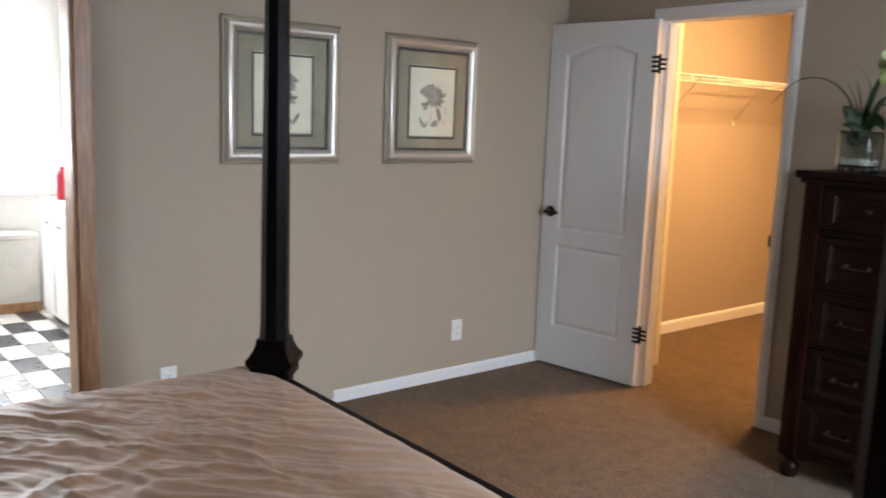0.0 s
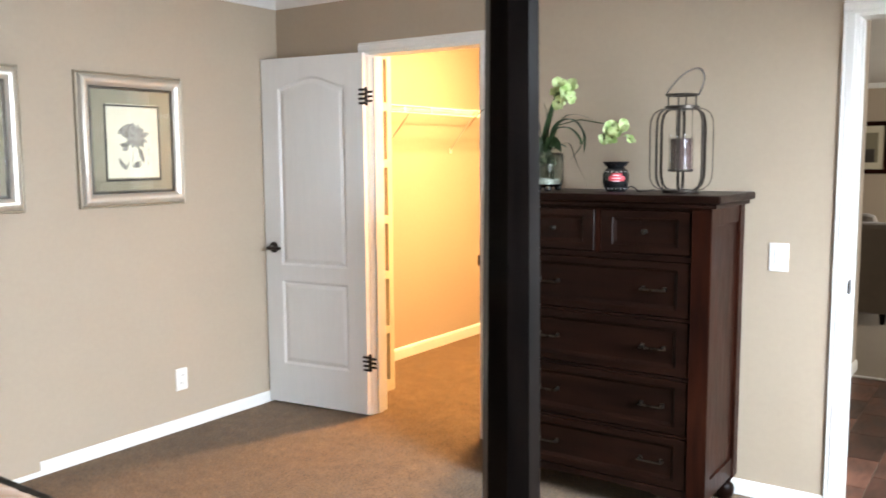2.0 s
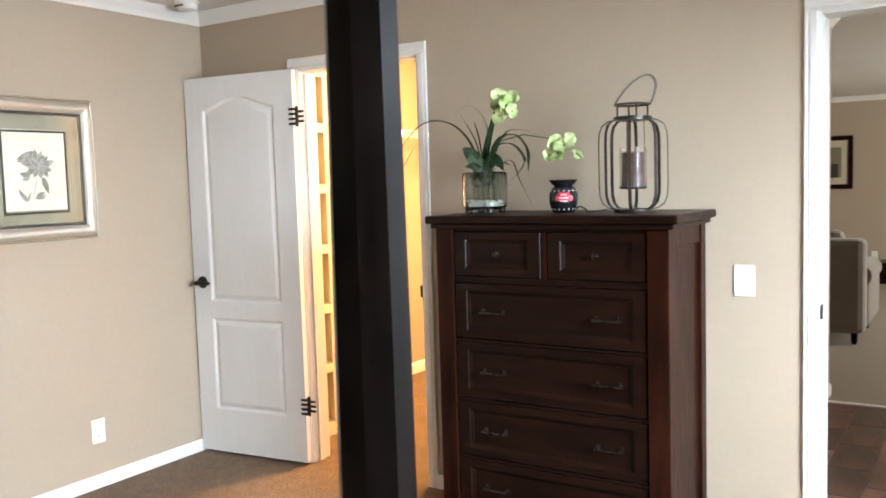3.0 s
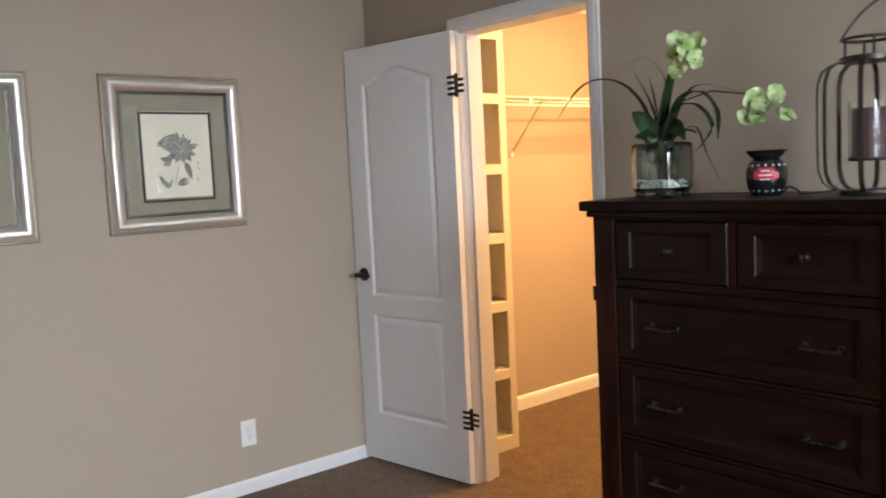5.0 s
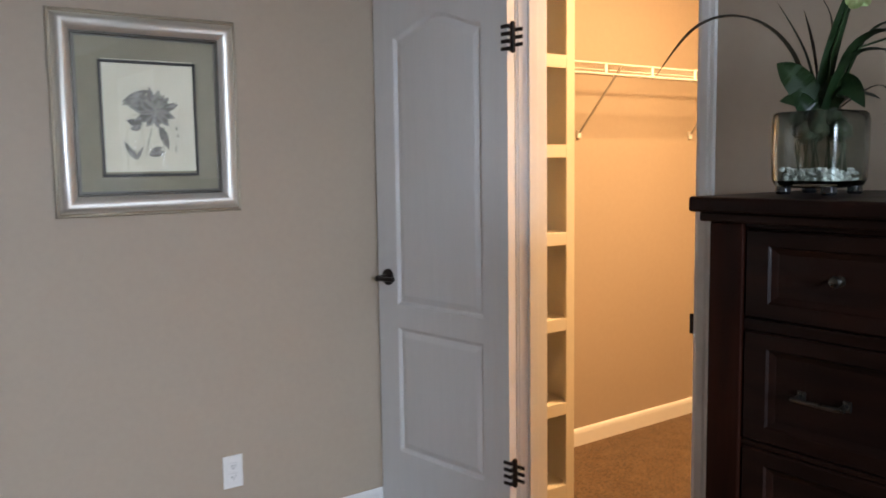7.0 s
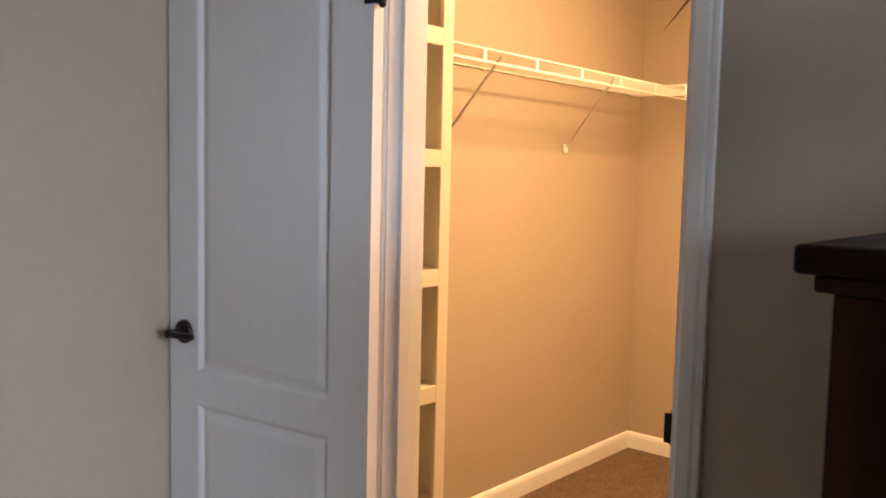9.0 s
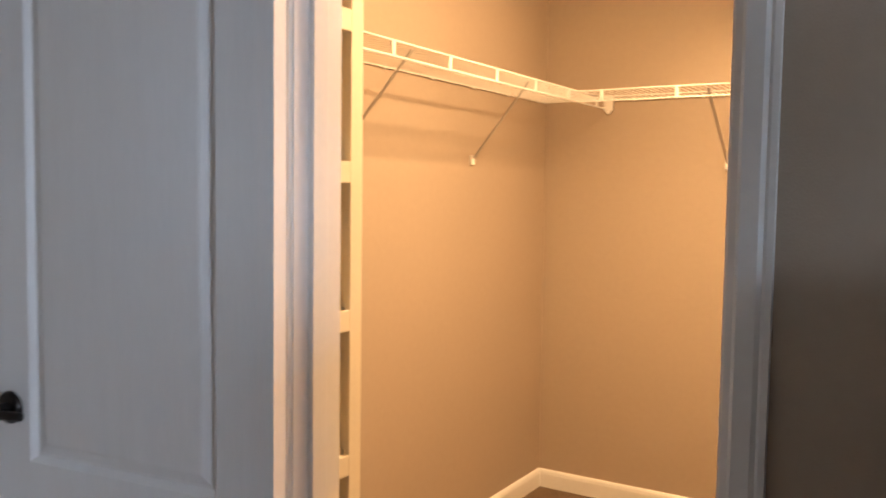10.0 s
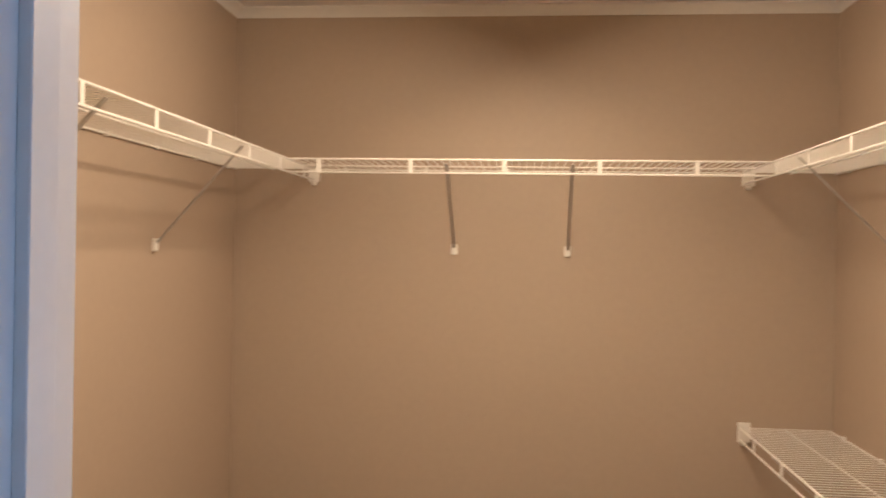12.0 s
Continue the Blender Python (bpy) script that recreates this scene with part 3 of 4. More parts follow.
def drawer(x0, x1, z0, z1, pulls):
    dr = part("drawer_front", drawer_face(x0, x1, z0, z1), CHERRY, dresser, "panelled dark cherry drawer front", 20)
    for x, z, kind in pulls:
        bm = bmesh.new()
        if kind == "knob":
            lathe(bm, [(0.01, 0), (0.01, 0.002), (0.005, 0.004), (0.005, 0.012), (0.009, 0.016), (0.0112, 0.02), (0.009, 0.025), (0.003, 0.027)], 20)
            bmesh.ops.transform(bm, matrix=pose(x - DX, -0.457 - DY, z, 90), verts=bm.verts[:])
            part("knob", bm, NICKEL, dr, "tarnished nickel knob", 40)
        else:
            for s in (-0.044, 0.044):
                box(bm, x - DX + s - 0.008, x - DX + s + 0.008, -0.4625 - DY, -0.4565 - DY, z - 0.01, z + 0.01, 0.002)
                tube(bm, [(x - DX + s, -0.461 - DY, z), (x - DX + s, -0.483 - DY, z)], 0.005, 8)
            tube(bm, [(x - DX - 0.052 + 0.104 * k / 6, -0.483 - DY - 0.003 * math.sin(math.pi * k / 6), z - 0.002) for k in range(7)], 0.0045, 8)
            part("pull", bm, NICKEL, dr, "tarnished nickel bar pull", 40)


drawer(1.901, 2.276, 1.087, 1.259, [(2.089, 1.175, "knob")])
drawer(2.304, 2.679, 1.087, 1.259, [(2.492, 1.175, "knob")])
for z0, z1 in ((0.841, 1.059), (0.606, 0.825), (0.371, 0.59), (0.148, 0.355)):
    drawer(1.901, 2.679, z0, z1, [(2.066, (z0 + z1) / 2 - 0.001, "pull"), (2.533, (z0 + z1) / 2 - 0.001, "pull")])

# ---- four-poster bed ----
BED_Z, PX0, PX1, PY0, PY1 = -0.01, 1.135, 3.089, -2.54, -4.658
bed = thing("four_poster_bed", "black-brown wooden four-poster bed with turned posts", "bed", pose(2.455, -3.7, BED_Z))


def octagon(a):
    q = ((a + math.tau / 16) % (math.tau / 8)) - math.tau / 16
    return math.cos(math.tau / 16) / math.cos(q) 


for px, py in ((PX0, PY0), (PX1, PY0), (PX0, PY1), (PX1, PY1)):
    post = bmesh.new()
    lathe(post, [(0.05, 0.745), (0.047, 0.79), (0.0465, 0.95), (0.0445, 1.3), (0.0415, 1.6), (0.039, 1.9), (0.038, 1.94)], 48, (px - 2.455, py + 3.7), math.tau / 16, octagon)
    shaft = part("post", post, EBONY, bed, "tapered octagonal bed post", 14)
    fin = bmesh.new()
    lathe(fin, [(0.04, 1.94), (0.05, 1.95), (0.05, 1.965), (0.03, 1.98), (0.022, 1.995), (0.038, 2.03), (0.036, 2.06), (0.018, 2.09), (0.004, 2.1)], 24, (px - 2.455, py + 3.7))
    part("finial", fin, EBONY, shaft, "", 35)
    plinth = bmesh.new()

    def square(a):
        q = (a % (math.tau / 4)) - math.tau / 8
        return min(1 / math.cos(q), 1.38)

    lathe(plinth, [(0.052, 0.59), (0.052, 0.614), (0.061, 0.62), (0.067, 0.626), (0.067, 0.646), (0.063, 0.652), (0.073, 0.66), (0.078, 0.667), (0.078, 0.682), (0.068, 0.694), (0.058, 0.712), (0.051, 0.732), (0.049, 0.747)], 64, (px - 2.455, py + 3.7), 0.0, square)
    part("plinth", plinth, EBONY, shaft, "flared square plinth with stepped mouldings", 25)
    part("leg", boxes((px - 2.505, px - 2.405, py + 3.65, py + 3.75, FLOOR - BED_Z, 0.59), bevel=0.006), EBONY, bed)
part("footboard_rail", boxes((PX0 + 0.05 - 2.455, PX1 - 0.05 - 2.455, PY0 - 0.03 + 3.7, PY0 + 0.02 + 3.7, 0.2, 0.626), bevel=0.008), EBONY, bed)
for x in (PX0, PX1):
    part("side_rail", boxes((x - 0.02 - 2.455, x + 0.02 - 2.455, PY1 + 0.05 + 3.7, PY0 - 0.09 + 3.7, 0.22, 0.45), bevel=0.005), EBONY, bed)
part("headboard", boxes((PX0 + 0.05 - 2.455, PX1 - 0.05 - 2.455, PY1 - 0.03 + 3.7, PY1 + 0.03 + 3.7, 0.25, 1.25), bevel=0.01), EBONY, bed)
mattress = thing("mattress", "thick mattress on the bed frame", "mattress", pose(2.11, -3.6, 0.23))
part("core", boxes((-0.92, 0.92, -0.98, 0.99, 0.0, 0.34), bevel=0.05), PAPER, mattress)

comforter = bmesh.new()
NX, NY = 300, 280
grid = []
for i in range(NX + 1):
    row = []
    for j in range(NY + 1):
        u, v = i / NX * 2 - 1, j / NY
        x, y = 1.12 * u - 0.07, -4.68 + v * 1.99
        out = max(0.0, abs(u) - 0.93) / 0.07
        z = 0.647 - 0.3 * out ** 1.6
        x = x - math.copysign(0.03 * out * out, u) if out else x
        p = Vector((x * 1.0 + 0.35 * y, y * 1.25 - 0.3 * x, 0.3))
        warp = 0.25 * noise.noise(p * 2.1) + 0.08 * noise.noise(p * 6.3)
        fan = math.atan2(y + 2.3, x + 2.2)
        reach = math.hypot(y + 2.3, x + 2.2)
        q = Vector((fan * 9 + warp * 5, reach * 1.5 + warp * 2, 1.7))
        fold = max(0.0, 1 - abs(noise.noise(q * 1.2)) * 1.6 - 0.35) / 0.65
        q2 = Vector((fan * 32 + warp * 9, reach * 3.1 - warp * 4, 5.1))
        fold2 = max(0.0, 1 - abs(noise.noise(q2)) * 1.7 - 0.4) / 0.6
        along, across = 0.74 * x + 0.67 * y, -0.67 * x + 0.74 * y
        q3 = Vector((2.6 * along + warp * 2, 17 * across + warp * 5, 8.3))
        fold3 = max(0.0, 1 - abs(noise.noise(q3)) * 2.2) ** 2
        q4 = Vector((5.2 * along - warp * 3, 38 * across + warp * 9, 3.1))
        fold3 += 0.45 * max(0.0, 1 - abs(noise.noise(q4)) * 2.2) ** 2
        edge = min(1.0, (1 - v) * 9, max(0.0, 0.95 - abs(u)) * 7)
        z += (0.006 * fold ** 1.5 + 0.003 * fold2 ** 1.3 + 0.0095 * fold3 + 0.008 * noise.noise(p * 1.3) + 0.002 * noise.noise(p * 23)) * (0.25 + 0.75 * edge)
        z -= 0.03 * max(0.0, 1 - (1 - v) * 26) ** 2
        row.append(comforter.verts.new((x, y + 3.7, z)))
    grid.append(row)
for i in range(NX):
    for j in range(NY):
        comforter.faces.new((grid[i][j], grid[i + 1][j], grid[i + 1][j + 1], grid[i][j + 1]))
cover = new("comforter", mesh_of("comforter", comforter, SATIN, 60))
cover.location = (2.18, -3.55, BED_Z - 0.004)
tagged(cover, "rumpled brown satin comforter spread over the bed", "bedding")
thick = cover.modifiers.new("thick", "SOLIDIFY")
thick.thickness = 0.02

# ---- pictures on the west wall ----
FRAME = [(0, 0), (0.012, 0), (0.016, 0.0036), (0.012, 0.0096), (0.014, 0.0132), (0.024, 0.0204), (0.032, 0.0288), (0.034, 0.036), (0.032, 0.0444), (0.026, 0.0552), (0.019, 0.0636), (0.016, 0.0672), (0.018, 0.0696), (0.018, 0.0744), (0.013, 0.0768), (0.013, 0.0816), (0, 0.0816)]


def picture(y0, y1, z0, z1, seed):
    """A framed botanical print on the wall x = 0; the local origin is the middle of its back."""
    rng = random.Random(seed)
    cy, cz = (y0 + y1) / 2, (z0 + z1) / 2
    w, h = (y1 - y0) / 2, (z1 - z0) / 2
    pic = thing("framed_picture", "grey botanical print in a wide silver frame behind glass", "picture", pose(0.001, cy, cz), "framed botanical prints")
    corners = [(-w, -h), (w, -h), (w, h), (-w, h)]
    fr = None
    for first, last, name, material, note in ((4, 11, "frame", SILVER, "wide rounded silver-leaf frame"), (0, 4, "outer_rim", RIM_TAN, "narrow champagne outer rim, its shading put into the colour"), (11, 16, "inner_lip", BEAD_DARK, "dark beaded inner lip")):
        bm = bmesh.new()
        rows = FRAME[first:last + 1]
        rows = [(0, rows[0][1])] + rows + [(0, rows[-1][1])]
        rings = []
        for depth, inset in rows:
            rings.append([bm.verts.new((depth, a - math.copysign(inset, a), b - math.copysign(inset, b))) for a, b in corners])
        for r0, r1 in zip(rings, rings[1:] + rings[:1]):
            for k in range(4):
                bm.faces.new((r0[k], r0[(k + 1) % 4], r1[(k + 1) % 4], r1[k]))
        bmesh.ops.remove_doubles(bm, verts=bm.verts[:], dist=1e-6)
        piece = part(name, bm, material, pic if fr is None else fr, note, 35)
        fr = fr or piece
    beads = bmesh.new()
    iw, ih = w - 0.072, h - 0.072
    for a0, b0, a1, b1 in ((-iw, -ih, iw, -ih), (iw, -ih, iw, ih), (iw, ih, -iw, ih), (-iw, ih, -iw, -ih)):
        n = int(math.hypot(a1 - a0, b1 - b0) / 0.008)
        for k in range(n):
            c = Vector((0.0185, a0 + (a1 - a0) * k / n, b0 + (b1 - b0) * k / n))
            vs = [beads.verts.new(c + Vector(o) * 0.0033) for o in ((1, 0, 0), (0, 1, 0), (0, 0, 1), (0, -1, 0), (0, 0, -1))]
            for q in range(4):
                beads.faces.new((vs[0], vs[1 + q], vs[1 + (q + 1) % 4]))
    part("beading", beads, BEAD_DARK, fr, "row of small dark silver beads", 80)
    part("mat_board", boxes((0.002, 0.008, -w + 0.079, w - 0.079, -h + 0.079, h - 0.079)), MATBOARD, pic, "grey linen mat board")
    dy, dz = 0.0, -0.012
    aw, ah = 0.16, 0.19
    fillet = bmesh.new()
    for r in ((-aw, aw, -ah, -ah + 0.01), (-aw, aw, ah - 0.01, ah), (-aw, -aw + 0.01, -ah + 0.01, ah - 0.01), (aw - 0.01, aw, -ah + 0.01, ah - 0.01)):
        box(fillet, 0.008, 0.0125, r[0] + dy, r[1] + dy, r[2] + dz, r[3] + dz, 0.001, 1)
    part("fillet", fillet, FILLET, pic, "thin dark fillet")
    part("print", boxes((0.008, 0.009, -aw + 0.01, aw - 0.01, -ah + 0.005, ah - 0.009)), PAPER, pic, "cream paper with a grey flower drawing")

    def leaf(bm, a, b, length, width, ang, x):
        pts = []
        for k in range(9):
            u = k / 8
            pts.append((u * length, width * math.sin(math.pi * u ** 0.8)))
        outline = pts + [(p, -q * 0.8) for p, q in pts[-2:0:-1]]
        ca, sa = math.cos(ang), math.sin(ang)
        bm.faces.new([bm.verts.new((x, a + ca * p - sa * q, b + sa * p + ca * q)) for p, q in outline])

    dark, pale = bmesh.new(), bmesh.new()
    flip = 1 if seed == 3 else -1

    def stroke(bm, a, b, length, width, deg, k):
        ang = radians(deg) if flip > 0 else math.pi - radians(deg)
        leaf(bm, flip * a, b, length, width, ang, 0.0092 + 0.000012 * k)

    k = 0
    # broad shaded leaf behind the blossom, built up of hatching
    for i in range(16):
        stroke(dark if i % 3 else pale, -0.006 + rng.uniform(-0.014, 0.01), 0.07 + rng.uniform(-0.014, 0.016), rng.uniform(0.045, 0.085), rng.uniform(0.005, 0.012), 207 + rng.uniform(-16, 14), k)
        k += 1
    # petals round the heart
    for deg, long in ((100, 0.078), (76, 0.07), (45, 0.065), (18, 0.08), (-15, 0.066), (-45, 0.06), (-80, 0.05), (-120, 0.052), (-155, 0.075), (168, 0.08), (140, 0.065)):
        stroke(pale, 0.016, 0.012, long * 1.1, 0.017, deg, k)
        for i in range(8):
            out = rng.uniform(0.05, 0.6) * long
            turn = deg + rng.uniform(-14, 14)
            stroke(pale if i == 0 else dark, 0.016 + out * math.cos(radians(turn)), 0.012 + out * math.sin(radians(turn)), long * rng.uniform(0.3, 0.55), rng.uniform(0.002, 0.005), deg + rng.uniform(-20, 20), k + 1 + i)
        k += 9
    # bud, stems, hanging leaf, sprig and shaded stone below
    for a0, b0, long, wide, deg, ink in ((-0.026, -0.03, 0.055, 0.014, 165, dark), (-0.03, -0.034, 0.04, 0.012, 198, pale), (-0.034, -0.03, 0.03, 0.008, 140, dark),
                                         (0.006, -0.03, 0.115, 0.0022, -104, pale), (0.046, -0.03, 0.115, 0.0022, -92, pale), (0.03, -0.034, 0.085, 0.015, -70, dark), (0.038, -0.04, 0.06, 0.009, -76, dark),
                                         (-0.05, -0.146, 0.075, 0.011, 122, pale), (-0.062, -0.122, 0.04, 0.007, 128, dark), (-0.05, -0.146, 0.05, 0.007, 62, pale), (-0.054, -0.14, 0.03, 0.006, 96, dark),
                                         (-0.01, -0.13, 0.055, 0.014, 12, pale), (-0.002, -0.122, 0.045, 0.01, 24, dark), (0.0, -0.132, 0.04, 0.006, 2, dark),
                                         (0.088, -0.036, 0.014, 0.003, -90, dark), (0.09, -0.06, 0.014, 0.003, -86, dark), (0.084, -0.1, 0.026, 0.0028, -94, dark)):
        stroke(ink, a0, b0, long, wide, deg, k)
        k += 1
    tagged(part("dark_drawing", dark, INK, pic, "dark grey petals and leaves"), kind="stuff")
    tagged(part("pale_drawing", pale, INK_LIGHT, pic, "pale grey stems and petals"), kind="stuff")
    g = part("glass", boxes((0.0125, 0.0145, -w + 0.08, w - 0.08, -h + 0.08, h - 0.08)), PANE, pic, "clear picture glass")
    g.visible_shadow = False
    return pic


picture(-1.330, -0.712, 1.236, 1.895, 3)
picture(-2.215, -1.597, 1.236, 1.895, 8)

# ---- shoe cubbies in the closet ----
cubby = thing("cubby_tower", "tall cream-painted tower of six open shoe cubbies", "shelving", pose(0.2, 0.35, 0))
X0, X1, Y0, Y1 = 0.0, 0.472, 0.146, 0.5
CUB_TOP = 2.118
cb = lambda *r: (r[0] - 0.2, r[1] - 0.2, r[2] - 0.35, r[3] - 0.35, r[4], r[5])
part("back_panel", boxes(cb(X0 + 0.002, X0 + 0.012, Y0, Y1, FLOOR, CUB_TOP)), CUBBY, cubby)
for a, b in ((Y0, Y0 + 0.016), (Y1 - 0.016, Y1)):
    part("side_panel", boxes(cb(X0 + 0.012, X1 - 0.016, a, b, FLOOR, CUB_TOP)), CUBBY, cubby)
for a, b in ((Y0, Y0 + 0.054), (Y1 - 0.045, Y1)):
    part("stile", boxes(cb(X1 - 0.016, X1, a, b, FLOOR, CUB_TOP), bevel=0.0015), CUBBY, cubby)
for k in range(7):
    z = 0.076 + 0.346 * k
    top = min(z, CUB_TOP)
    low = top - 0.05 if k else FLOOR
    part("shelf", boxes(cb(X0 + 0.012, X1 - 0.016, Y0 + 0.016, Y1 - 0.016, top - 0.016, top)), CUBBY, cubby)
    part("rail", boxes(cb(X1 - 0.016, X1, Y0 + 0.054, Y1 - 0.045, low, top), bevel=0.0015), CUBBY, cubby)

# ---- wire shelves ----


def wire_shelf(name_m, length, depth, braces, first, label, low=False):
    """A ventilated shelf: local x along it, the wall at y = 0, the front at y = -depth, its deck at z = 0."""
    s = thing("wire_shelf", label, "shelf", name_m, "white wire closet shelves")
    deck = bmesh.new()
    n = int(length / 0.0254)
    for k in range(n + 1):
        x = k * length / n
        box(deck, x - 0.0012, x + 0.0012, -depth, -0.004, -0.0012, 0.0012)
    dk = part("wire_deck", deck, VINYL, s, "closely set white wires")
    tagged(dk, kind="stuff")
    for y, z in ((-0.006, -0.0035), (-depth * 0.5, -0.0045), (-depth, 0.001), (-depth, -0.042)):
        bm = bmesh.new()
        tube(bm, [(0, y, z), (length, y, z)], 0.0035 if y == -depth else 0.0028, 8)
        part("front_rod" if y == -depth else "cross_rod", bm, VINYL, s, "", 40)
    x = first
    while x < length:
        part("upright", boxes((x - 0.008, x + 0.008, -depth - 0.003, -depth + 0.003, -0.043, 0.002), bevel=0.001), VINYL, s)
        x += 0.3048
    for x, x_foot in braces:
        bm = bmesh.new()
        a, b = Vector((x, -depth + 0.004, -0.01)), Vector((x_foot, -0.012, -0.285))
        side, along = Vector((0.0055, 0, 0)), (b - a)
        nrm = along.cross(side).normalized() * 0.002
        ring = [[bm.verts.new(p + s1 * side + s2 * nrm) for s1, s2 in ((-1, -1), (1, -1), (1, 1), (-1, 1))] for p in (a, b)]
        for k in range(4):
            bm.faces.new((ring[0][k], ring[0][(k + 1) % 4], ring[1][(k + 1) % 4], ring[1][k]))
        bm.faces.new(ring[0][::-1])
        bm.faces.new(ring[1])
        br = part("brace", bm, STEEL, s, "grey diagonal steel brace")
        part("foot", boxes((x_foot - 0.012, x_foot + 0.012, -0.014, -0.001, -0.31, -0.272), bevel=0.003), VINYL, br, "white plastic brace foot")
    x = 0.12
    while x < length:
        part("wall_clip", boxes((x - 0.006, x + 0.006, -0.012, -0.001, -0.01, 0.006), bevel=0.001), VINYL, s)
        x += 0.3
    return s


def end_bracket(parent, x):
    """A white moulded bracket on the wall at the end of a shelf."""
    bm = boxes((x - 0.012, x, -0.328, -0.284, -0.05, 0.02), (x - 0.014, x, -0.318, -0.296, -0.062, -0.05), bevel=0.003)
    part("end_bracket", bm, VINYL, parent, "white plastic end bracket")


ZS = 1.812
left = wire_shelf(pose(0.0, 0.51, ZS, 0, 0, 90), CY - 0.515, 0.305, ((0.447, 0.485), (1.216, 1.318)), 0.042, "white wire shelf along the closet side wall")
end_bracket(left, CY - 0.512)
back = wire_shelf(pose(0.304, CY, ZS, 0, 0, 0), CX - 0.63, 0.355, ((0.527, 0.53), (0.936, 0.941)), 0.106, "white wire shelf along the closet back wall")
right = wire_shelf(pose(CX, CY - 0.005, ZS, 0, 0, -90), 2.37, 0.322, ((0.6, 0.53), (1.36, 1.3), (2.1, 2.1)), 0.09, "white wire shelf along the closet side wall")
end_bracket(right, 0.012)
low = wire_shelf(pose(CX, CY - 0.005, 0.906, 0, 0, -90), 2.0, 0.322, ((0.39, 0.39), (1.3, 1.3)), 0.2, "low white wire shelf along the closet side wall")
end_bracket(low, 0.012)

# fixture body is out of view, added round the closet lamps
lamp = thing("ceiling_light", "long wraparound ceiling fixture, added out of view, with a glowing white lens", "lamp", pose(1.09, 1.25, H))
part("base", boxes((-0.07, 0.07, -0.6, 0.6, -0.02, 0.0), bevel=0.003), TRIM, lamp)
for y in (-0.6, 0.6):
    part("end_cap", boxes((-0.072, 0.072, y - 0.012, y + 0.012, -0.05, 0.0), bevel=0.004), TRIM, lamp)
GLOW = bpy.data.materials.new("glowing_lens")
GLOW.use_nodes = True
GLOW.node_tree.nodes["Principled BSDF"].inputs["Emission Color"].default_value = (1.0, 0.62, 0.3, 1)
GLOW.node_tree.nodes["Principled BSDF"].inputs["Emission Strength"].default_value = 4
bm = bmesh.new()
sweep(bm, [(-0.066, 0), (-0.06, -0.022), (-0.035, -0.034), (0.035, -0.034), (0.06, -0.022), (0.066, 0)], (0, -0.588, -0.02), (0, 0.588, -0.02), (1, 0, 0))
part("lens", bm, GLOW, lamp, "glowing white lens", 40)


# ---- things on the chest of drawers ----
TOP = 1.3215
LEAF_GREEN = two_tone(mat("orchid_leaf", (0.04, 0.1, 0.03), 0.38, bump=0.1, bump_scale=40, stretch=(1, 1, 6)), (0.009, 0.028, 0.009), (0.036, 0.078, 0.024), 9, 0.3, 0.7)
LEAF_DRY = mat("brown_tipped_leaf", (0.04, 0.034, 0.016), 0.5, vary=0.4, scale=14)
PETAL = two_tone(mat("lime_petal", (0.5, 0.62, 0.2), 0.6, sheen=0.2), (0.2, 0.33, 0.06), (0.66, 0.76, 0.4), 26, 0.3, 0.7)
PETAL_HEART = mat("green_blossom_heart", (0.2, 0.26, 0.06), 0.6, vary=0.3)
VASE_GLASS = glass("green_tinted_glass", (0.6, 0.64, 0.6))
PEBBLE = mat("white_pebbles", (0.52, 0.52, 0.48), 0.6, vary=0.2, scale=40)
BLACK_GLAZE = mat("black_glaze", (0.01, 0.01, 0.011), 0.12, vary=0.1, coat=0.5)
MOSS = mat("dark_moss", (0.035, 0.045, 0.02), 0.95, vary=0.5, scale=40, bump=0.8, bump_scale=120)

planter = thing("orchid_planter", "square glass vase of pebbles with lime-green artificial orchids and long leaves", "plant", pose(1.937, -0.27, TOP))


def soft_square(a):
    c, s1 = abs(math.cos(a)), abs(math.sin(a))
    return (c ** 5 + s1 ** 5) ** (-1 / 5)


vase = bmesh.new()
lathe(vase, [(0.06, 0.014), (0.07, 0.018), (0.076, 0.03), (0.078, 0.09), (0.078, 0.15), (0.075, 0.164), (0.07, 0.168), (0.068, 0.162), (0.07, 0.09), (0.068, 0.03), (0.055, 0.025)], 48, round_to=soft_square)
g = part("glass_vase", vase, VASE_GLASS, planter, "thick clear square glass vase", 40)
g.visible_shadow = False
for a in (0.785, 2.356, 3.927, 5.498):
    foot = bmesh.new()
    lathe(foot, [(0.012, 0.0), (0.016, 0.006), (0.014, 0.018)], 12, (0.07 * math.cos(a), 0.07 * math.sin(a)))
    part("glass_foot", foot, BLACK_GLAZE, g, "", 40)
rng = random.Random(4)
fill = bmesh.new()
for k in range(420):
    sub = bmesh.new()
    r = rng.uniform(0.0035, 0.006)
    bmesh.ops.create_icosphere(sub, subdivisions=1, radius=r)
    merge(fill, sub, Matrix.Translation((rng.uniform(-0.054, 0.054), rng.uniform(-0.054, 0.054), rng.uniform(0.032, 0.056))) @ Matrix.Diagonal((1, 1.2, 0.7, 1)))
tagged(part("pebble_bed", fill, PEBBLE, planter, "bed of small white pebbles", 60), kind="stuff")
moss = bmesh.new()
for k in range(60):
    sub = bmesh.new()
    bmesh.ops.create_icosphere(sub, subdivisions=1, radius=rng.uniform(0.012, 0.022))
    a, r = rng.uniform(0, math.tau), rng.uniform(0, 0.05)
    merge(moss, sub, Matrix.Translation((r * math.cos(a), r * math.sin(a), rng.uniform(0.12, 0.168))))
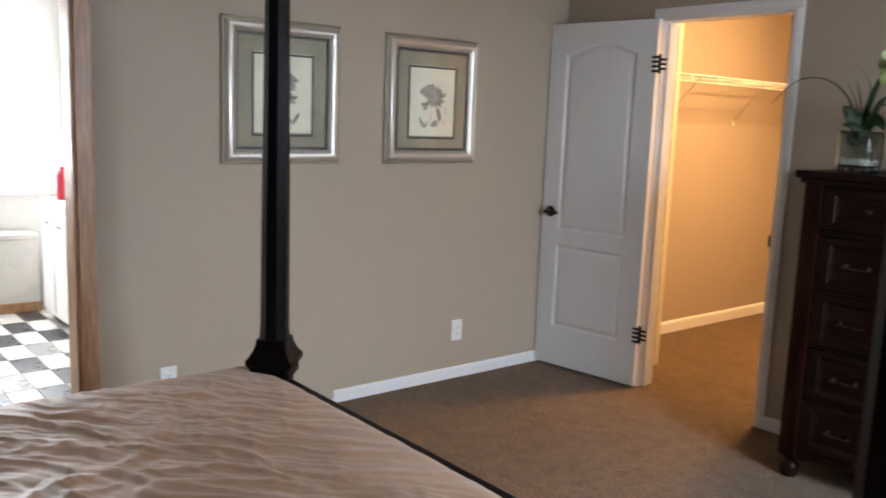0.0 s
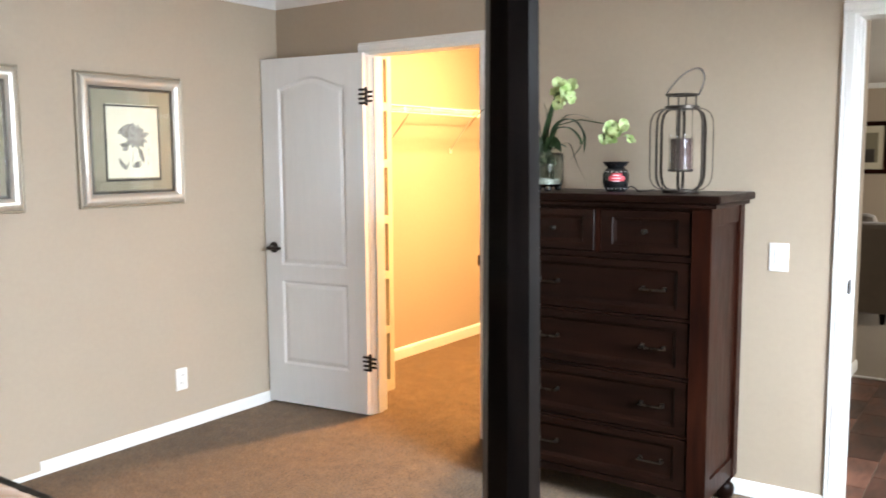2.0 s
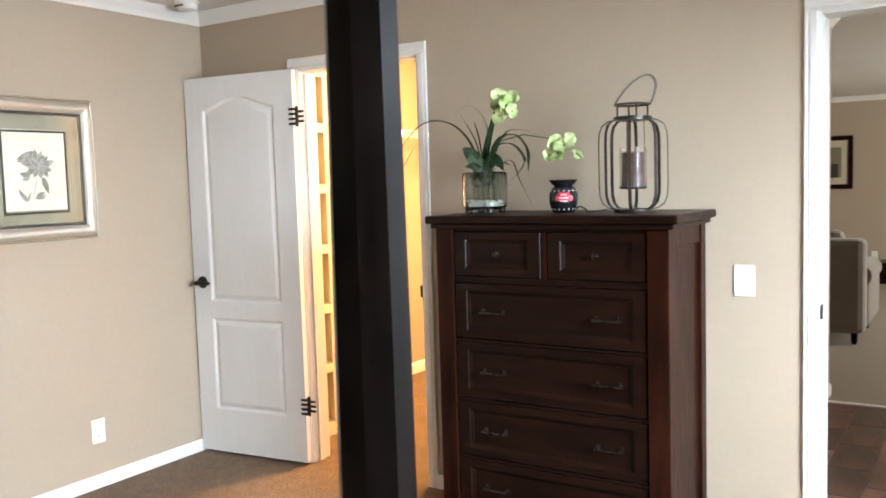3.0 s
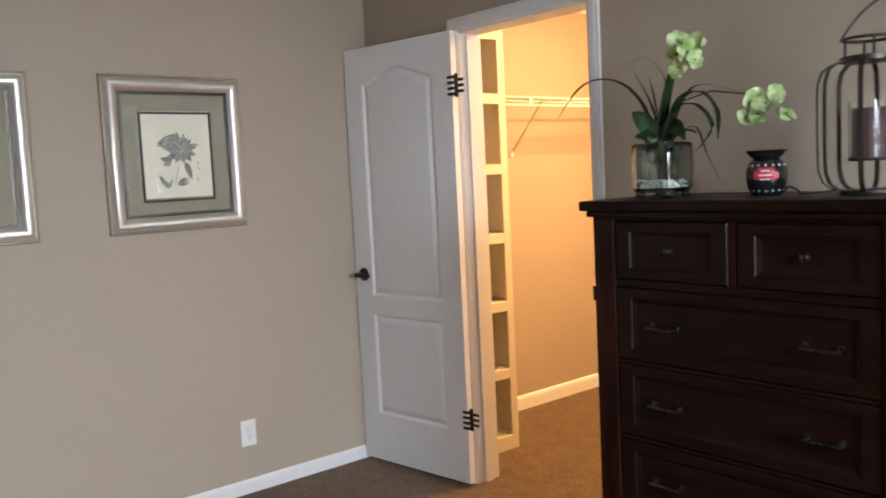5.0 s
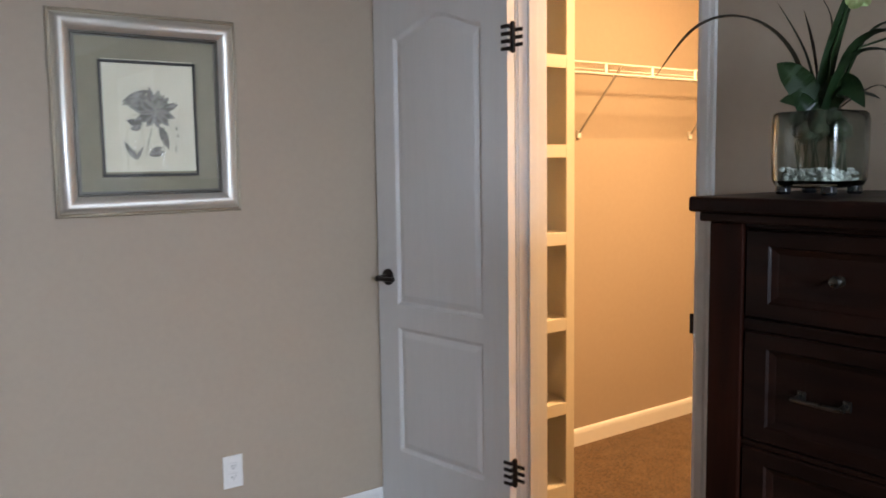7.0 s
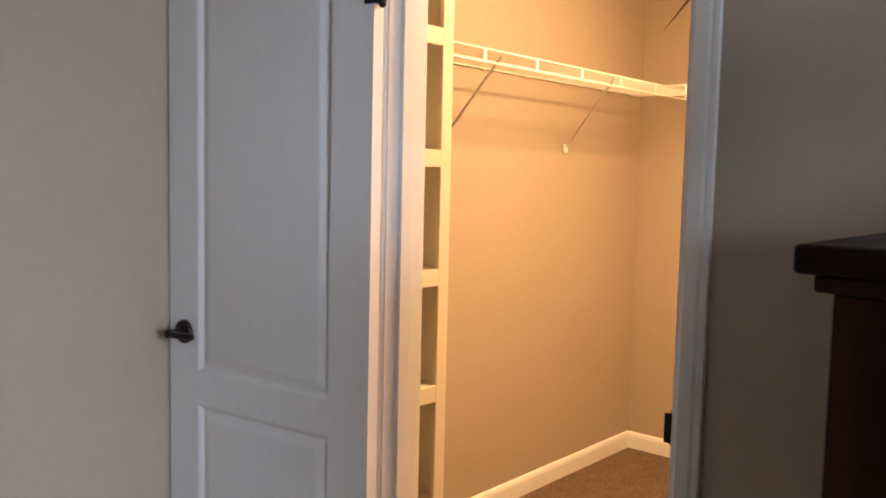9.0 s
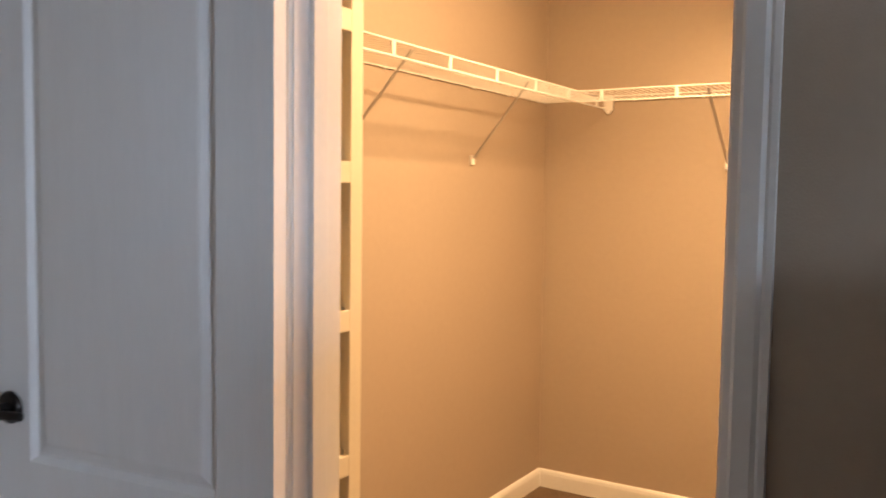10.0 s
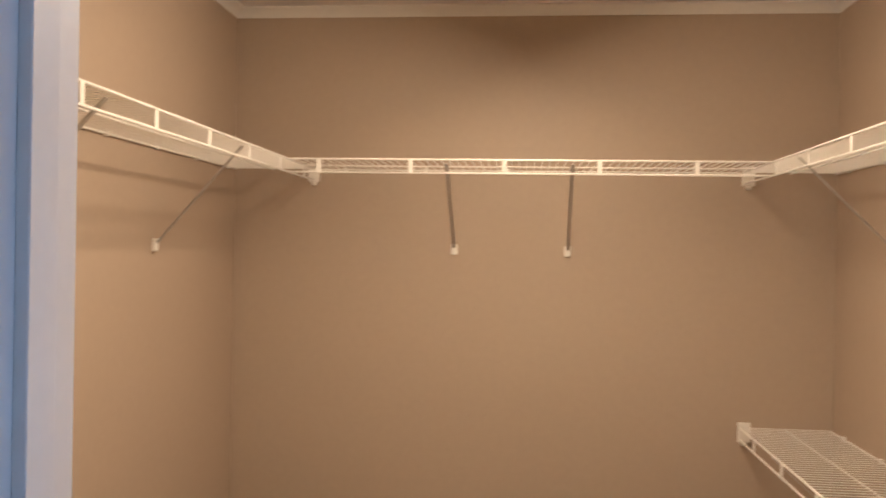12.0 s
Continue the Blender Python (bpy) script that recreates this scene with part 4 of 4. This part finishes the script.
tagged(part("moss_clump", moss, MOSS, planter, "dark moss and roots", 60), kind="stuff")
roots = bmesh.new()
for k in range(16):
    a, r = rng.uniform(0, math.tau), rng.uniform(0.02, 0.06)
    tube(roots, [(0.6 * r * math.cos(a), 0.6 * r * math.sin(a), 0.14), (r * math.cos(a + 0.3), r * math.sin(a + 0.3), 0.1), (r * math.cos(a + 0.5), r * math.sin(a + 0.5), 0.05)], 0.0018, 5)
tagged(part("root_tangle", roots, MOSS, planter, "thin dark roots"), kind="stuff")


def blade(points, width, material, fold=0.3, name="leaf", face=(0, 0, 1)):
    """A long leaf along points, folded along its middle; face: the way its upper side looks."""
    bm = bmesh.new()
    pts = [Vector(p) for p in points]
    fine = []
    n = 22
    for k in range(n + 1):
        t = k / n * (len(pts) - 1)
        i = min(int(t), len(pts) - 2)
        p0, p1, p2, p3 = pts[max(i - 1, 0)], pts[i], pts[i + 1], pts[min(i + 2, len(pts) - 1)]
        f = t - i
        fine.append(0.5 * ((2 * p1) + (p2 - p0) * f + (2 * p0 - 5 * p1 + 4 * p2 - p3) * f * f + (3 * p1 - p0 - 3 * p2 + p3) * f ** 3))
    prev = None
    for k, p in enumerate(fine):
        d1 = (fine[min(k + 1, n)] - fine[max(k - 1, 0)]).normalized()
        side = d1.cross(Vector(face))
        side = side.normalized() if side.length > 0.05 else Vector((1, 0, 0))
        up = side.cross(d1)
        u = k / n
        w = width * (0.25 + 0.75 * math.sin(math.pi * min(1, u * 0.75 + 0.22)) ** 0.8) * (1 - u ** 5)
        row = [bm.verts.new(p - side * w + up * w * fold), bm.verts.new(p), bm.verts.new(p + side * w + up * w * fold)]
        if prev:
            bm.faces.new((prev[0], prev[1], row[1], row[0]))
            bm.faces.new((prev[1], prev[2], row[2], row[1]))
        prev = row
    bmesh.ops.solidify(bm, geom=bm.faces[:], thickness=0.0012)
    return part(name, bm, material, planter, "", 60)


blade([(-0.01, 0, 0.15), (-0.07, -0.01, 0.3), (-0.17, -0.02, 0.378), (-0.29, -0.03, 0.37), (-0.4, -0.04, 0.265)], 0.015, LEAF_DRY)
blade([(0.005, -0.02, 0.16), (-0.02, -0.035, 0.215), (-0.045, -0.05, 0.25), (-0.065, -0.06, 0.268)], 0.03, LEAF_GREEN, 0.15, face=(0.5, -0.8, 0.35))
blade([(0.0, -0.03, 0.16), (-0.02, -0.05, 0.19), (-0.05, -0.07, 0.19)], 0.02, LEAF_GREEN, 0.15, face=(0.4, -0.75, 0.5))
blade([(0.0, 0, 0.15), (0.02, -0.01, 0.25), (0.06, -0.02, 0.37), (0.1, -0.03, 0.45)], 0.02, LEAF_GREEN)
blade([(0.01, 0, 0.15), (0.06, 0.0, 0.28), (0.14, -0.01, 0.31), (0.2, -0.01, 0.25), (0.21, -0.02, 0.16)], 0.017, LEAF_GREEN)
blade([(0.01, -0.01, 0.15), (0.07, -0.03, 0.26), (0.15, -0.04, 0.27), (0.21, -0.05, 0.2), (0.15, -0.05, 0.13)], 0.014, LEAF_GREEN)
blade([(0.01, 0.01, 0.15), (0.08, 0.02, 0.31), (0.16, 0.02, 0.33), (0.25, 0.02, 0.3)], 0.008, LEAF_GREEN)
blade([(0.015, -0.01, 0.18), (0.045, -0.015, 0.215), (0.075, -0.02, 0.205), (0.1, -0.02, 0.17)], 0.027, LEAF_GREEN, 0.15, face=(0.5, -0.8, 0.35))
blade([(0.0, 0.02, 0.15), (0.04, 0.05, 0.2), (0.09, 0.06, 0.19)], 0.03, LEAF_GREEN)
blade([(-0.01, 0.02, 0.15), (-0.05, 0.02, 0.29), (-0.12, 0.02, 0.41)], 0.006, LEAF_GREEN)
blade([(-0.0, 0.0, 0.15), (-0.02, 0.0, 0.29), (-0.05, 0.01, 0.38)], 0.005, LEAF_DRY)
blade([(0.0, 0.0, 0.15), (0.0, 0.03, 0.35), (-0.07, 0.02, 0.44), (-0.16, 0.02, 0.41)], 0.003, LEAF_DRY)
blade([(0.02, 0.0, 0.16), (0.13, -0.02, 0.21), (0.18, -0.03, 0.12), (0.235, -0.03, 0.02)], 0.004, LEAF_DRY)
for pts in ([(0.01, 0, 0.15), (0.03, -0.02, 0.28), (0.07, -0.02, 0.4), (0.09, -0.02, 0.46)], [(0.01, 0, 0.15), (0.07, 0.01, 0.29), (0.18, 0, 0.31), (0.29, 0, 0.29), (0.36, 0, 0.27)]):
    bm = bmesh.new()
    tube(bm, pts, 0.0025, 6)
    part("stem", bm, LEAF_GREEN, planter, "", 60)


def blossom(at, turn, size):
    """An orchid blossom of five cupped petals round a green heart."""
    m = Matrix.Translation(at) @ turn.to_matrix().to_4x4()
    root = None
    for k in range(5):
        bm = bmesh.new()
        a = k * math.tau / 5 + 0.3 + rng.uniform(-0.2, 0.2)
        wide = size * (0.66 if k % 2 else 0.5) * rng.uniform(0.85, 1.12)
        bend, twist, long = rng.uniform(0.1, 0.75), rng.uniform(-0.3, 0.3), rng.uniform(0.85, 1.1)
        rows = []
        for i in range(7):
            u = i / 6
            w = wide * math.sin(math.pi * min(0.97, 0.1 + u * 0.85)) ** 0.7
            r = size * long * u * (1 - 0.25 * bend * u)
            cup = 0.42 * size * u - bend * size * u * u * 0.9
            rows.append([Vector((r, q * w, cup + 0.35 * abs(q) ** 1.5 * w + twist * q * w * u + 0.05 * size * math.sin(9 * q + k) * u)) for q in (-1, -0.5, 0, 0.5, 1)])
        vs = [[bm.verts.new(m @ (Matrix.Rotation(a, 4, "Z") @ p)) for p in row] for row in rows]
        for r0, r1 in zip(vs, vs[1:]):
            for q in range(4):
                bm.faces.new((r0[q], r0[q + 1], r1[q + 1], r1[q]))
        ob = part("petal", bm, PETAL, planter if root is None else root, "lime-green orchid petal" if root is None else "", 80)
        root = root or ob
    bm = bmesh.new()
    bmesh.ops.create_icosphere(bm, subdivisions=2, radius=size * 0.13, matrix=m @ Matrix.Translation((0, 0, size * 0.14)))
    part("blossom_heart", bm, PETAL_HEART, root, "", 80)


for k, (x, y, z, sz) in enumerate([(0.088, -0.05, 0.465, 0.032), (0.122, -0.055, 0.425, 0.036), (0.065, -0.03, 0.425, 0.029), (0.14, -0.03, 0.452, 0.03), (0.1, -0.06, 0.385, 0.03), (0.075, -0.01, 0.405, 0.026), (0.145, -0.05, 0.4, 0.026),
                                   (0.33, -0.02, 0.272, 0.032), (0.37, -0.03, 0.255, 0.035), (0.345, -0.03, 0.228, 0.029), (0.3, -0.02, 0.225, 0.026), (0.41, -0.01, 0.222, 0.028), (0.385, -0.01, 0.278, 0.025)]):
    blossom(Vector((x + (0.012 if x < 0.2 else 0), y, z)), Euler((radians(70 + 25 * math.sin(k * 2.1)), radians(20 * math.cos(k * 1.7)), radians(30 + 40 * math.sin(k * 1.3)))), sz * 1.18)

# wax warmer
RED_MARK = mat("red_emblem", (0.5, 0.03, 0.05), 0.4, vary=0.1)
WHITE_MARK = mat("white_marking", (0.7, 0.68, 0.66), 0.4, vary=0.05)
warmer = thing("wax_warmer", "small glossy black wax warmer with a red emblem and white markings", "wax warmer", pose(2.288, -0.275, TOP))
body = bmesh.new()
lathe(body, [(0.038, 0.0), (0.042, 0.004), (0.05, 0.02), (0.056, 0.045), (0.056, 0.07), (0.05, 0.09), (0.04, 0.1), (0.036, 0.104)], 40)
wb = part("body", body, BLACK_GLAZE, warmer, "", 50)
dish = bmesh.new()
lathe(dish, [(0.034, 0.104), (0.044, 0.11), (0.055, 0.124), (0.056, 0.128), (0.052, 0.127), (0.04, 0.115), (0.02, 0.112)], 40)
part("dish", dish, BLACK_GLAZE, warmer, "flared black dish", 50)


def on_body(bm, ang, z0, z1, half, radius):
    """A thin curved patch on the warmer's side."""
    for i in range(4):
        a0, a1 = ang - half + 2 * half * i / 4, ang - half + 2 * half * (i + 1) / 4
        bm.faces.new([bm.verts.new((radius(z) * math.cos(a), radius(z) * math.sin(a), z)) for a, z in ((a0, z0), (a1, z0), (a1, z1), (a0, z1))])


def bulge(z):
    return 0.0575 - 9.0 * (z - 0.058) ** 2


FACE = radians(-62)
mark = bmesh.new()
for k in range(6):
    on_body(mark, FACE, 0.034 + k * 0.008, 0.034 + (k + 1) * 0.008, (0.42, 0.52, 0.6, 0.6, 0.52, 0.4)[k], bulge)
part("emblem", mark, RED_MARK, wb, "red rounded emblem")
for k in range(3):
    mark = bmesh.new()
    on_body(mark, FACE - 0.05, 0.045 + 0.012 * k, 0.0485 + 0.012 * k, (0.24, 0.3, 0.22)[k], lambda z: bulge(z) + 0.0006)
    part("emblem_bar", mark, WHITE_MARK, wb, "white bar of writing")
for k in range(9):
    for z in (0.012, 0.083):
        mark = bmesh.new()
        rr = 0.0485 if z < 0.05 else 0.0536
        on_body(mark, FACE - 1.5 + 0.37 * k, z, z + 0.006, 0.04, lambda q, rr=rr, z=z: rr + (0.6 if z < 0.05 else -0.45) * (q - z))
        part("marking", mark, WHITE_MARK, wb)
bm = bmesh.new()
tube(bm, [(0.045, 0.01, 0.01), (0.06, 0.0, 0.022), (0.075, -0.005, 0.024), (0.088, 0.0, 0.016), (0.095, 0.01, 0.004), (0.1, 0.1, 0.003), (0.09, 0.22, 0.003)], 0.003, 6)
part("power_cord", bm, BLACK_GLAZE, warmer, "thin black power cord", 60)

# lantern
IRON = mat("grey_brown_iron", (0.055, 0.045, 0.037), 0.42, 0.75, vary=0.3, scale=25, bump=0.15, bump_scale=90)
CANDLE = mat("brown_candle_wax", (0.04, 0.016, 0.013), 0.5, vary=0.15)
lantern = thing("candle_lantern", "tall open-barred metal lantern with a brown candle in glass", "lantern", pose(2.567, -0.27, TOP))
bm = bmesh.new()
lathe(bm, [(0.075, 0), (0.078, 0.004), (0.078, 0.012), (0.07, 0.014)], 40)
part("base", bm, IRON, lantern, "", 40)


def strip(bm, pts, across, half, thick):
    """A flat bar along pts; across: its broad direction."""
    rows = []
    for i, p in enumerate(pts):
        d1 = (pts[min(i + 1, len(pts) - 1)] - pts[max(i - 1, 0)]).normalized()
        nrm = across.cross(d1).normalized() * thick
        rows.append([bm.verts.new(p + a * across * half + b * nrm) for a, b in ((-1, -1), (1, -1), (1, 1), (-1, 1))])
    for r0, r1 in zip(rows, rows[1:]):
        for k in range(4):
            bm.faces.new((r0[k], r0[(k + 1) % 4], r1[(k + 1) % 4], r1[k]))
    bm.faces.new(rows[0][::-1])
    bm.faces.new(rows[-1])


for k in range(8):
    a = k * math.tau / 8 + 0.25
    rad = Vector((math.cos(a), math.sin(a), 0))
    prof = [(0.066, 0.01), (0.1, 0.016), (0.124, 0.032), (0.136, 0.06), (0.138, 0.1), (0.138, 0.24), (0.136, 0.275), (0.124, 0.303), (0.1, 0.318), (0.062, 0.325)]
    bm = bmesh.new()
    strip(bm, [rad * r + Vector((0, 0, z)) for r, z in prof], Vector((-math.sin(a), math.cos(a), 0)), 0.0068, 0.0018)
    part("bar", bm, IRON, lantern, "", 30)
bm = bmesh.new()
lathe(bm, [(0.066, 0.318), (0.076, 0.32), (0.076, 0.332), (0.066, 0.334)], 40)
part("collar", bm, IRON, lantern, "", 40)
for k in range(4):
    a = k * math.tau / 4 + 0.6
    bm = bmesh.new()
    tube(bm, [(0.062 * math.cos(a), 0.062 * math.sin(a), 0.33), (0.062 * math.cos(a), 0.062 * math.sin(a), 0.372)], 0.004, 8)
    part("collar_post", bm, IRON, lantern)
bm = bmesh.new()
tube(bm, [(0.07 * math.cos(k * math.tau / 32), 0.07 * math.sin(k * math.tau / 32), 0.374) for k in range(32)], 0.004, 8, True)
part("top_ring", bm, IRON, lantern, "", 60)
bm = bmesh.new()
axis = Vector((math.cos(0.55), math.sin(0.55), 0))
lean = Vector((-axis.y, axis.x, 0))
strip(bm, [axis * (0.072 * math.cos(math.pi * k / 20)) + Vector((0, 0, 0.374 + 0.1 * math.sin(math.pi * k / 20))) + axis * (0.062 * math.sin(math.pi * k / 20)) for k in range(21)], lean, 0.0075, 0.0035)
part("handle", bm, IRON, lantern, "looped flat metal handle", 40)
for k in range(3):
    a = k * math.tau / 3 + 0.4
    bm = bmesh.new()
    tube(bm, [(0.045 * math.cos(a), 0.045 * math.sin(a), 0.325), (0.048 * math.cos(a), 0.048 * math.sin(a), 0.09)], 0.0016, 6)
    part("hanger_wire", bm, IRON, lantern)
bm = bmesh.new()
lathe(bm, [(0.05, 0.082), (0.056, 0.086), (0.056, 0.091), (0.04, 0.092)], 32)
part("candle_plate", bm, IRON, lantern, "", 40)
bm = bmesh.new()
lathe(bm, [(0.046, 0.092), (0.046, 0.205), (0.044, 0.209), (0.01, 0.205)], 32)
candle = part("candle", bm, CANDLE, lantern, "brown pillar candle", 50)
bm = bmesh.new()
lathe(bm, [(0.0535, 0.092), (0.0535, 0.225), (0.0515, 0.225), (0.0515, 0.094)], 40)
gl = part("glass_cylinder", bm, PANE, lantern, "clear glass cylinder round the candle", 40)
gl.visible_shadow = False
for ob in lantern.children_recursive:
    ob.data.transform(Matrix.Diagonal((0.9, 0.9, 1.055, 1)))

# ---- living room seen through the second doorway ----
sofa = thing("sofa", "grey chenille sofa with rolled arms on dark feet", "sofa", pose(1.95, 4.86, FLOOR))
part("seat_base", boxes((-0.86, 0.86, -0.44, 0.46, 0.09, 0.42), bevel=0.03), SOFA, sofa)
part("backrest", boxes((-0.88, 0.88, -0.47, -0.24, 0.085, 0.88), bevel=0.05), SOFA, sofa, "tall grey upholstered back")
part("seat_cushion", boxes((-0.7, 0.7, -0.22, 0.5, 0.42, 0.56), bevel=0.05), SOFA, sofa)
for x in (-0.46, 0.0, 0.46):
    part("back_cushion", boxes((x - 0.235, x + 0.235, -0.3, -0.1, 0.5, 0.945), bevel=0.07), SOFA, sofa)
for x in (-0.8, 0.8):
    arm = boxes((x - 0.1, x + 0.1, -0.3, 0.48, 0.14, 0.56), bevel=0.04)
    tube(arm, [(x + (0.02 if x > 0 else -0.02), -0.3, 0.56), (x + (0.02 if x > 0 else -0.02), 0.5, 0.56)], 0.095, 20)
    part("arm", arm, SOFA, sofa, "rolled arm", 40)
for x in (-0.8, 0.8):
    for y in (-0.42, 0.42):
        bm = bmesh.new()
        lathe(bm, [(0.022, 0), (0.03, 0.02), (0.04, 0.14)], 4, (x, y), math.pi / 4)
        part("foot", bm, EBONY, sofa)

art = thing("framed_picture", "dark-framed landscape print on the living room wall", "picture", pose(1.885, 9.098, 1.555))
for r in ((-0.28, 0.28, 0.29, 0.35), (-0.28, 0.28, -0.35, -0.29), (-0.28, -0.22, -0.29, 0.29), (0.22, 0.28, -0.29, 0.29)):
    part("frame_rail", boxes((r[0], r[1], -0.03, 0.0, r[2], r[3]), bevel=0.006), CHERRY_UP, art)
part("print", boxes((-0.22, 0.22, -0.012, -0.004, -0.29, 0.29)), PAPER, art, "cream mat")
part("landscape", boxes((-0.14, 0.14, -0.016, -0.012, -0.2, 0.2)), MATBOARD, art, "grey-brown landscape print")
part("dark_shape", boxes((-0.1, 0.1, -0.019, -0.016, -0.2, -0.02)), FILLET, art)

crate = thing("storage_box", "low brown storage box by the living room wall", "box", pose(2.75, 8.85, FLOOR))
part("body", boxes((-0.28, 0.28, -0.2, 0.2, 0, 0.22), bevel=0.01), CHERRY, crate)
part("lid", boxes((-0.29, 0.29, -0.21, 0.21, 0.22, 0.27), bevel=0.008), CHERRY, crate)
outlet(pose(2.43, 9.1, 0.32))

structure("threshold_strip", boxes((2.82, 7.0, 2.4, 2.44, FLOOR - 0.002, FLOOR + 0.008), bevel=0.002), PLASTIC, "pale metal threshold strip between tile and carpet")

# ---- bathroom seen through the oak doorway ----
tub = thing("bathtub_surround", "white bathtub with a marble-panelled front", "bathtub", pose(-2.85, -2.9, FLOOR))
part("panel", boxes((-0.02, 0.02, -0.84, 0.6, 0.06, 0.52), bevel=0.004), WHITE_TILE, tub, "marble front panel")
part("plinth", boxes((-0.03, 0.04, -0.84, 0.6, 0.0, 0.07), bevel=0.004), OAK, tub, "wooden plinth")
part("deck", boxes((-0.24, 0.03, -0.84, 0.6, 0.52, 0.56), bevel=0.008), WHITE_TILE, tub, "white tub deck")
cab = thing("vanity_cabinet", "white bathroom vanity cabinet with a pale top", "cabinet", pose(-2.3, -2.2, FLOOR))
part("body", boxes((-0.3, 0.3, -0.12, 0.14, 0.05, 0.8), bevel=0.004), TRIM, cab)
part("toe_kick", boxes((-0.28, 0.28, -0.08, 0.12, 0.0, 0.05)), FILLET, cab)
part("counter", boxes((-0.31, 0.31, -0.14, 0.145, 0.8, 0.84), bevel=0.006), WHITE_TILE, cab)
for x in (-0.15, 0.15):
    dr = part("door", boxes((x - 0.135, x + 0.135, -0.138, -0.12, 0.08, 0.77), bevel=0.004), TRIM, cab)
    part("handle", boxes((x - 0.05, x + 0.05, -0.15, -0.139, 0.68, 0.69), bevel=0.003), NICKEL, dr)
bottle = thing("soap_bottle", "dark red bottle on the vanity", "bottle", pose(-2.42, -2.24, 0.84 + FLOOR))
bm = bmesh.new()
lathe(bm, [(0.036, 0), (0.042, 0.006), (0.042, 0.16), (0.03, 0.19), (0.014, 0.2), (0.014, 0.22)], 24)
part("body", bm, RED_MARK, bottle, "", 40)
bm = bmesh.new()
lathe(bm, [(0.016, 0.22), (0.016, 0.245), (0.006, 0.247), (0.006, 0.27)], 16)
part("pump", bm, PLASTIC, bottle, "", 40)

# ---- floor pieces ----


def by_object(m, spread):
    """Varies a material's brightness from piece to piece."""
    n, l = m.node_tree.nodes, m.node_tree.links
    b = n["Principled BSDF"]
    src = b.inputs["Base Color"].links[0].from_socket
    info, rng1, mul = n.new("ShaderNodeObjectInfo"), n.new("ShaderNodeMapRange"), n.new("ShaderNodeVectorMath")
    rng1.inputs["To Min"].default_value, rng1.inputs["To Max"].default_value = 1 - spread, 1 + spread
    mul.operation = "SCALE"
    l.new(info.outputs["Random"], rng1.inputs[0])
    l.new(src, mul.inputs[0])
    l.new(rng1.outputs[0], mul.inputs["Scale"])
    l.new(mul.outputs[0], b.inputs["Base Color"])


by_object(PLANK, 0.6)
by_object(WHITE_TILE, 0.08)
hall_floor = bpy.data.objects["floor_hall"]
plank_mesh = {}
for i in range(12):
    y = 0.03 - (0.2, 0.07, 0.3)[i % 3]
    while y < 2.4:
        y0, y1 = max(y, 0.13), min(y + 0.4, 2.398)
        size = round(y1 - y0, 3)
        if size > 0.03:
            if size not in plank_mesh:
                plank_mesh[size] = mesh_of("plank", boxes((-0.098, 0.098, 0.002 - size / 2, size / 2 - 0.002, -0.008, 0.0), bevel=0.0015), PLANK)
            ob = new("plank", plank_mesh[size])
            ob.parent = hall_floor
            ob.location = (2.92 + 0.2 * i, (y0 + y1) / 2, FLOOR)
        y += 0.4

bath_floor = bpy.data.objects["floor_bath"]
white = mesh_of("tile", boxes((-0.147, 0.147, -0.072, 0.072, -0.008, 0.0), bevel=0.001), WHITE_TILE)
black = mesh_of("tile", boxes((-0.147, 0.147, -0.072, 0.072, -0.008, 0.0), bevel=0.001), BLACK_TILE)
grey = mesh_of("tile", boxes((-0.147, 0.147, -0.072, 0.072, -0.008, 0.0), bevel=0.001), GREY_TILE)
for i in range(9):
    for j in range(14):
        ob = new("tile", (black, white, grey if i % 2 else black, white)[(2 * (i // 2) + j + (i % 2)) % 4])
        ob.parent = bath_floor
        ob.location = (-0.28 - 0.3 * i, -3.9 + 0.15 * j, FLOOR)
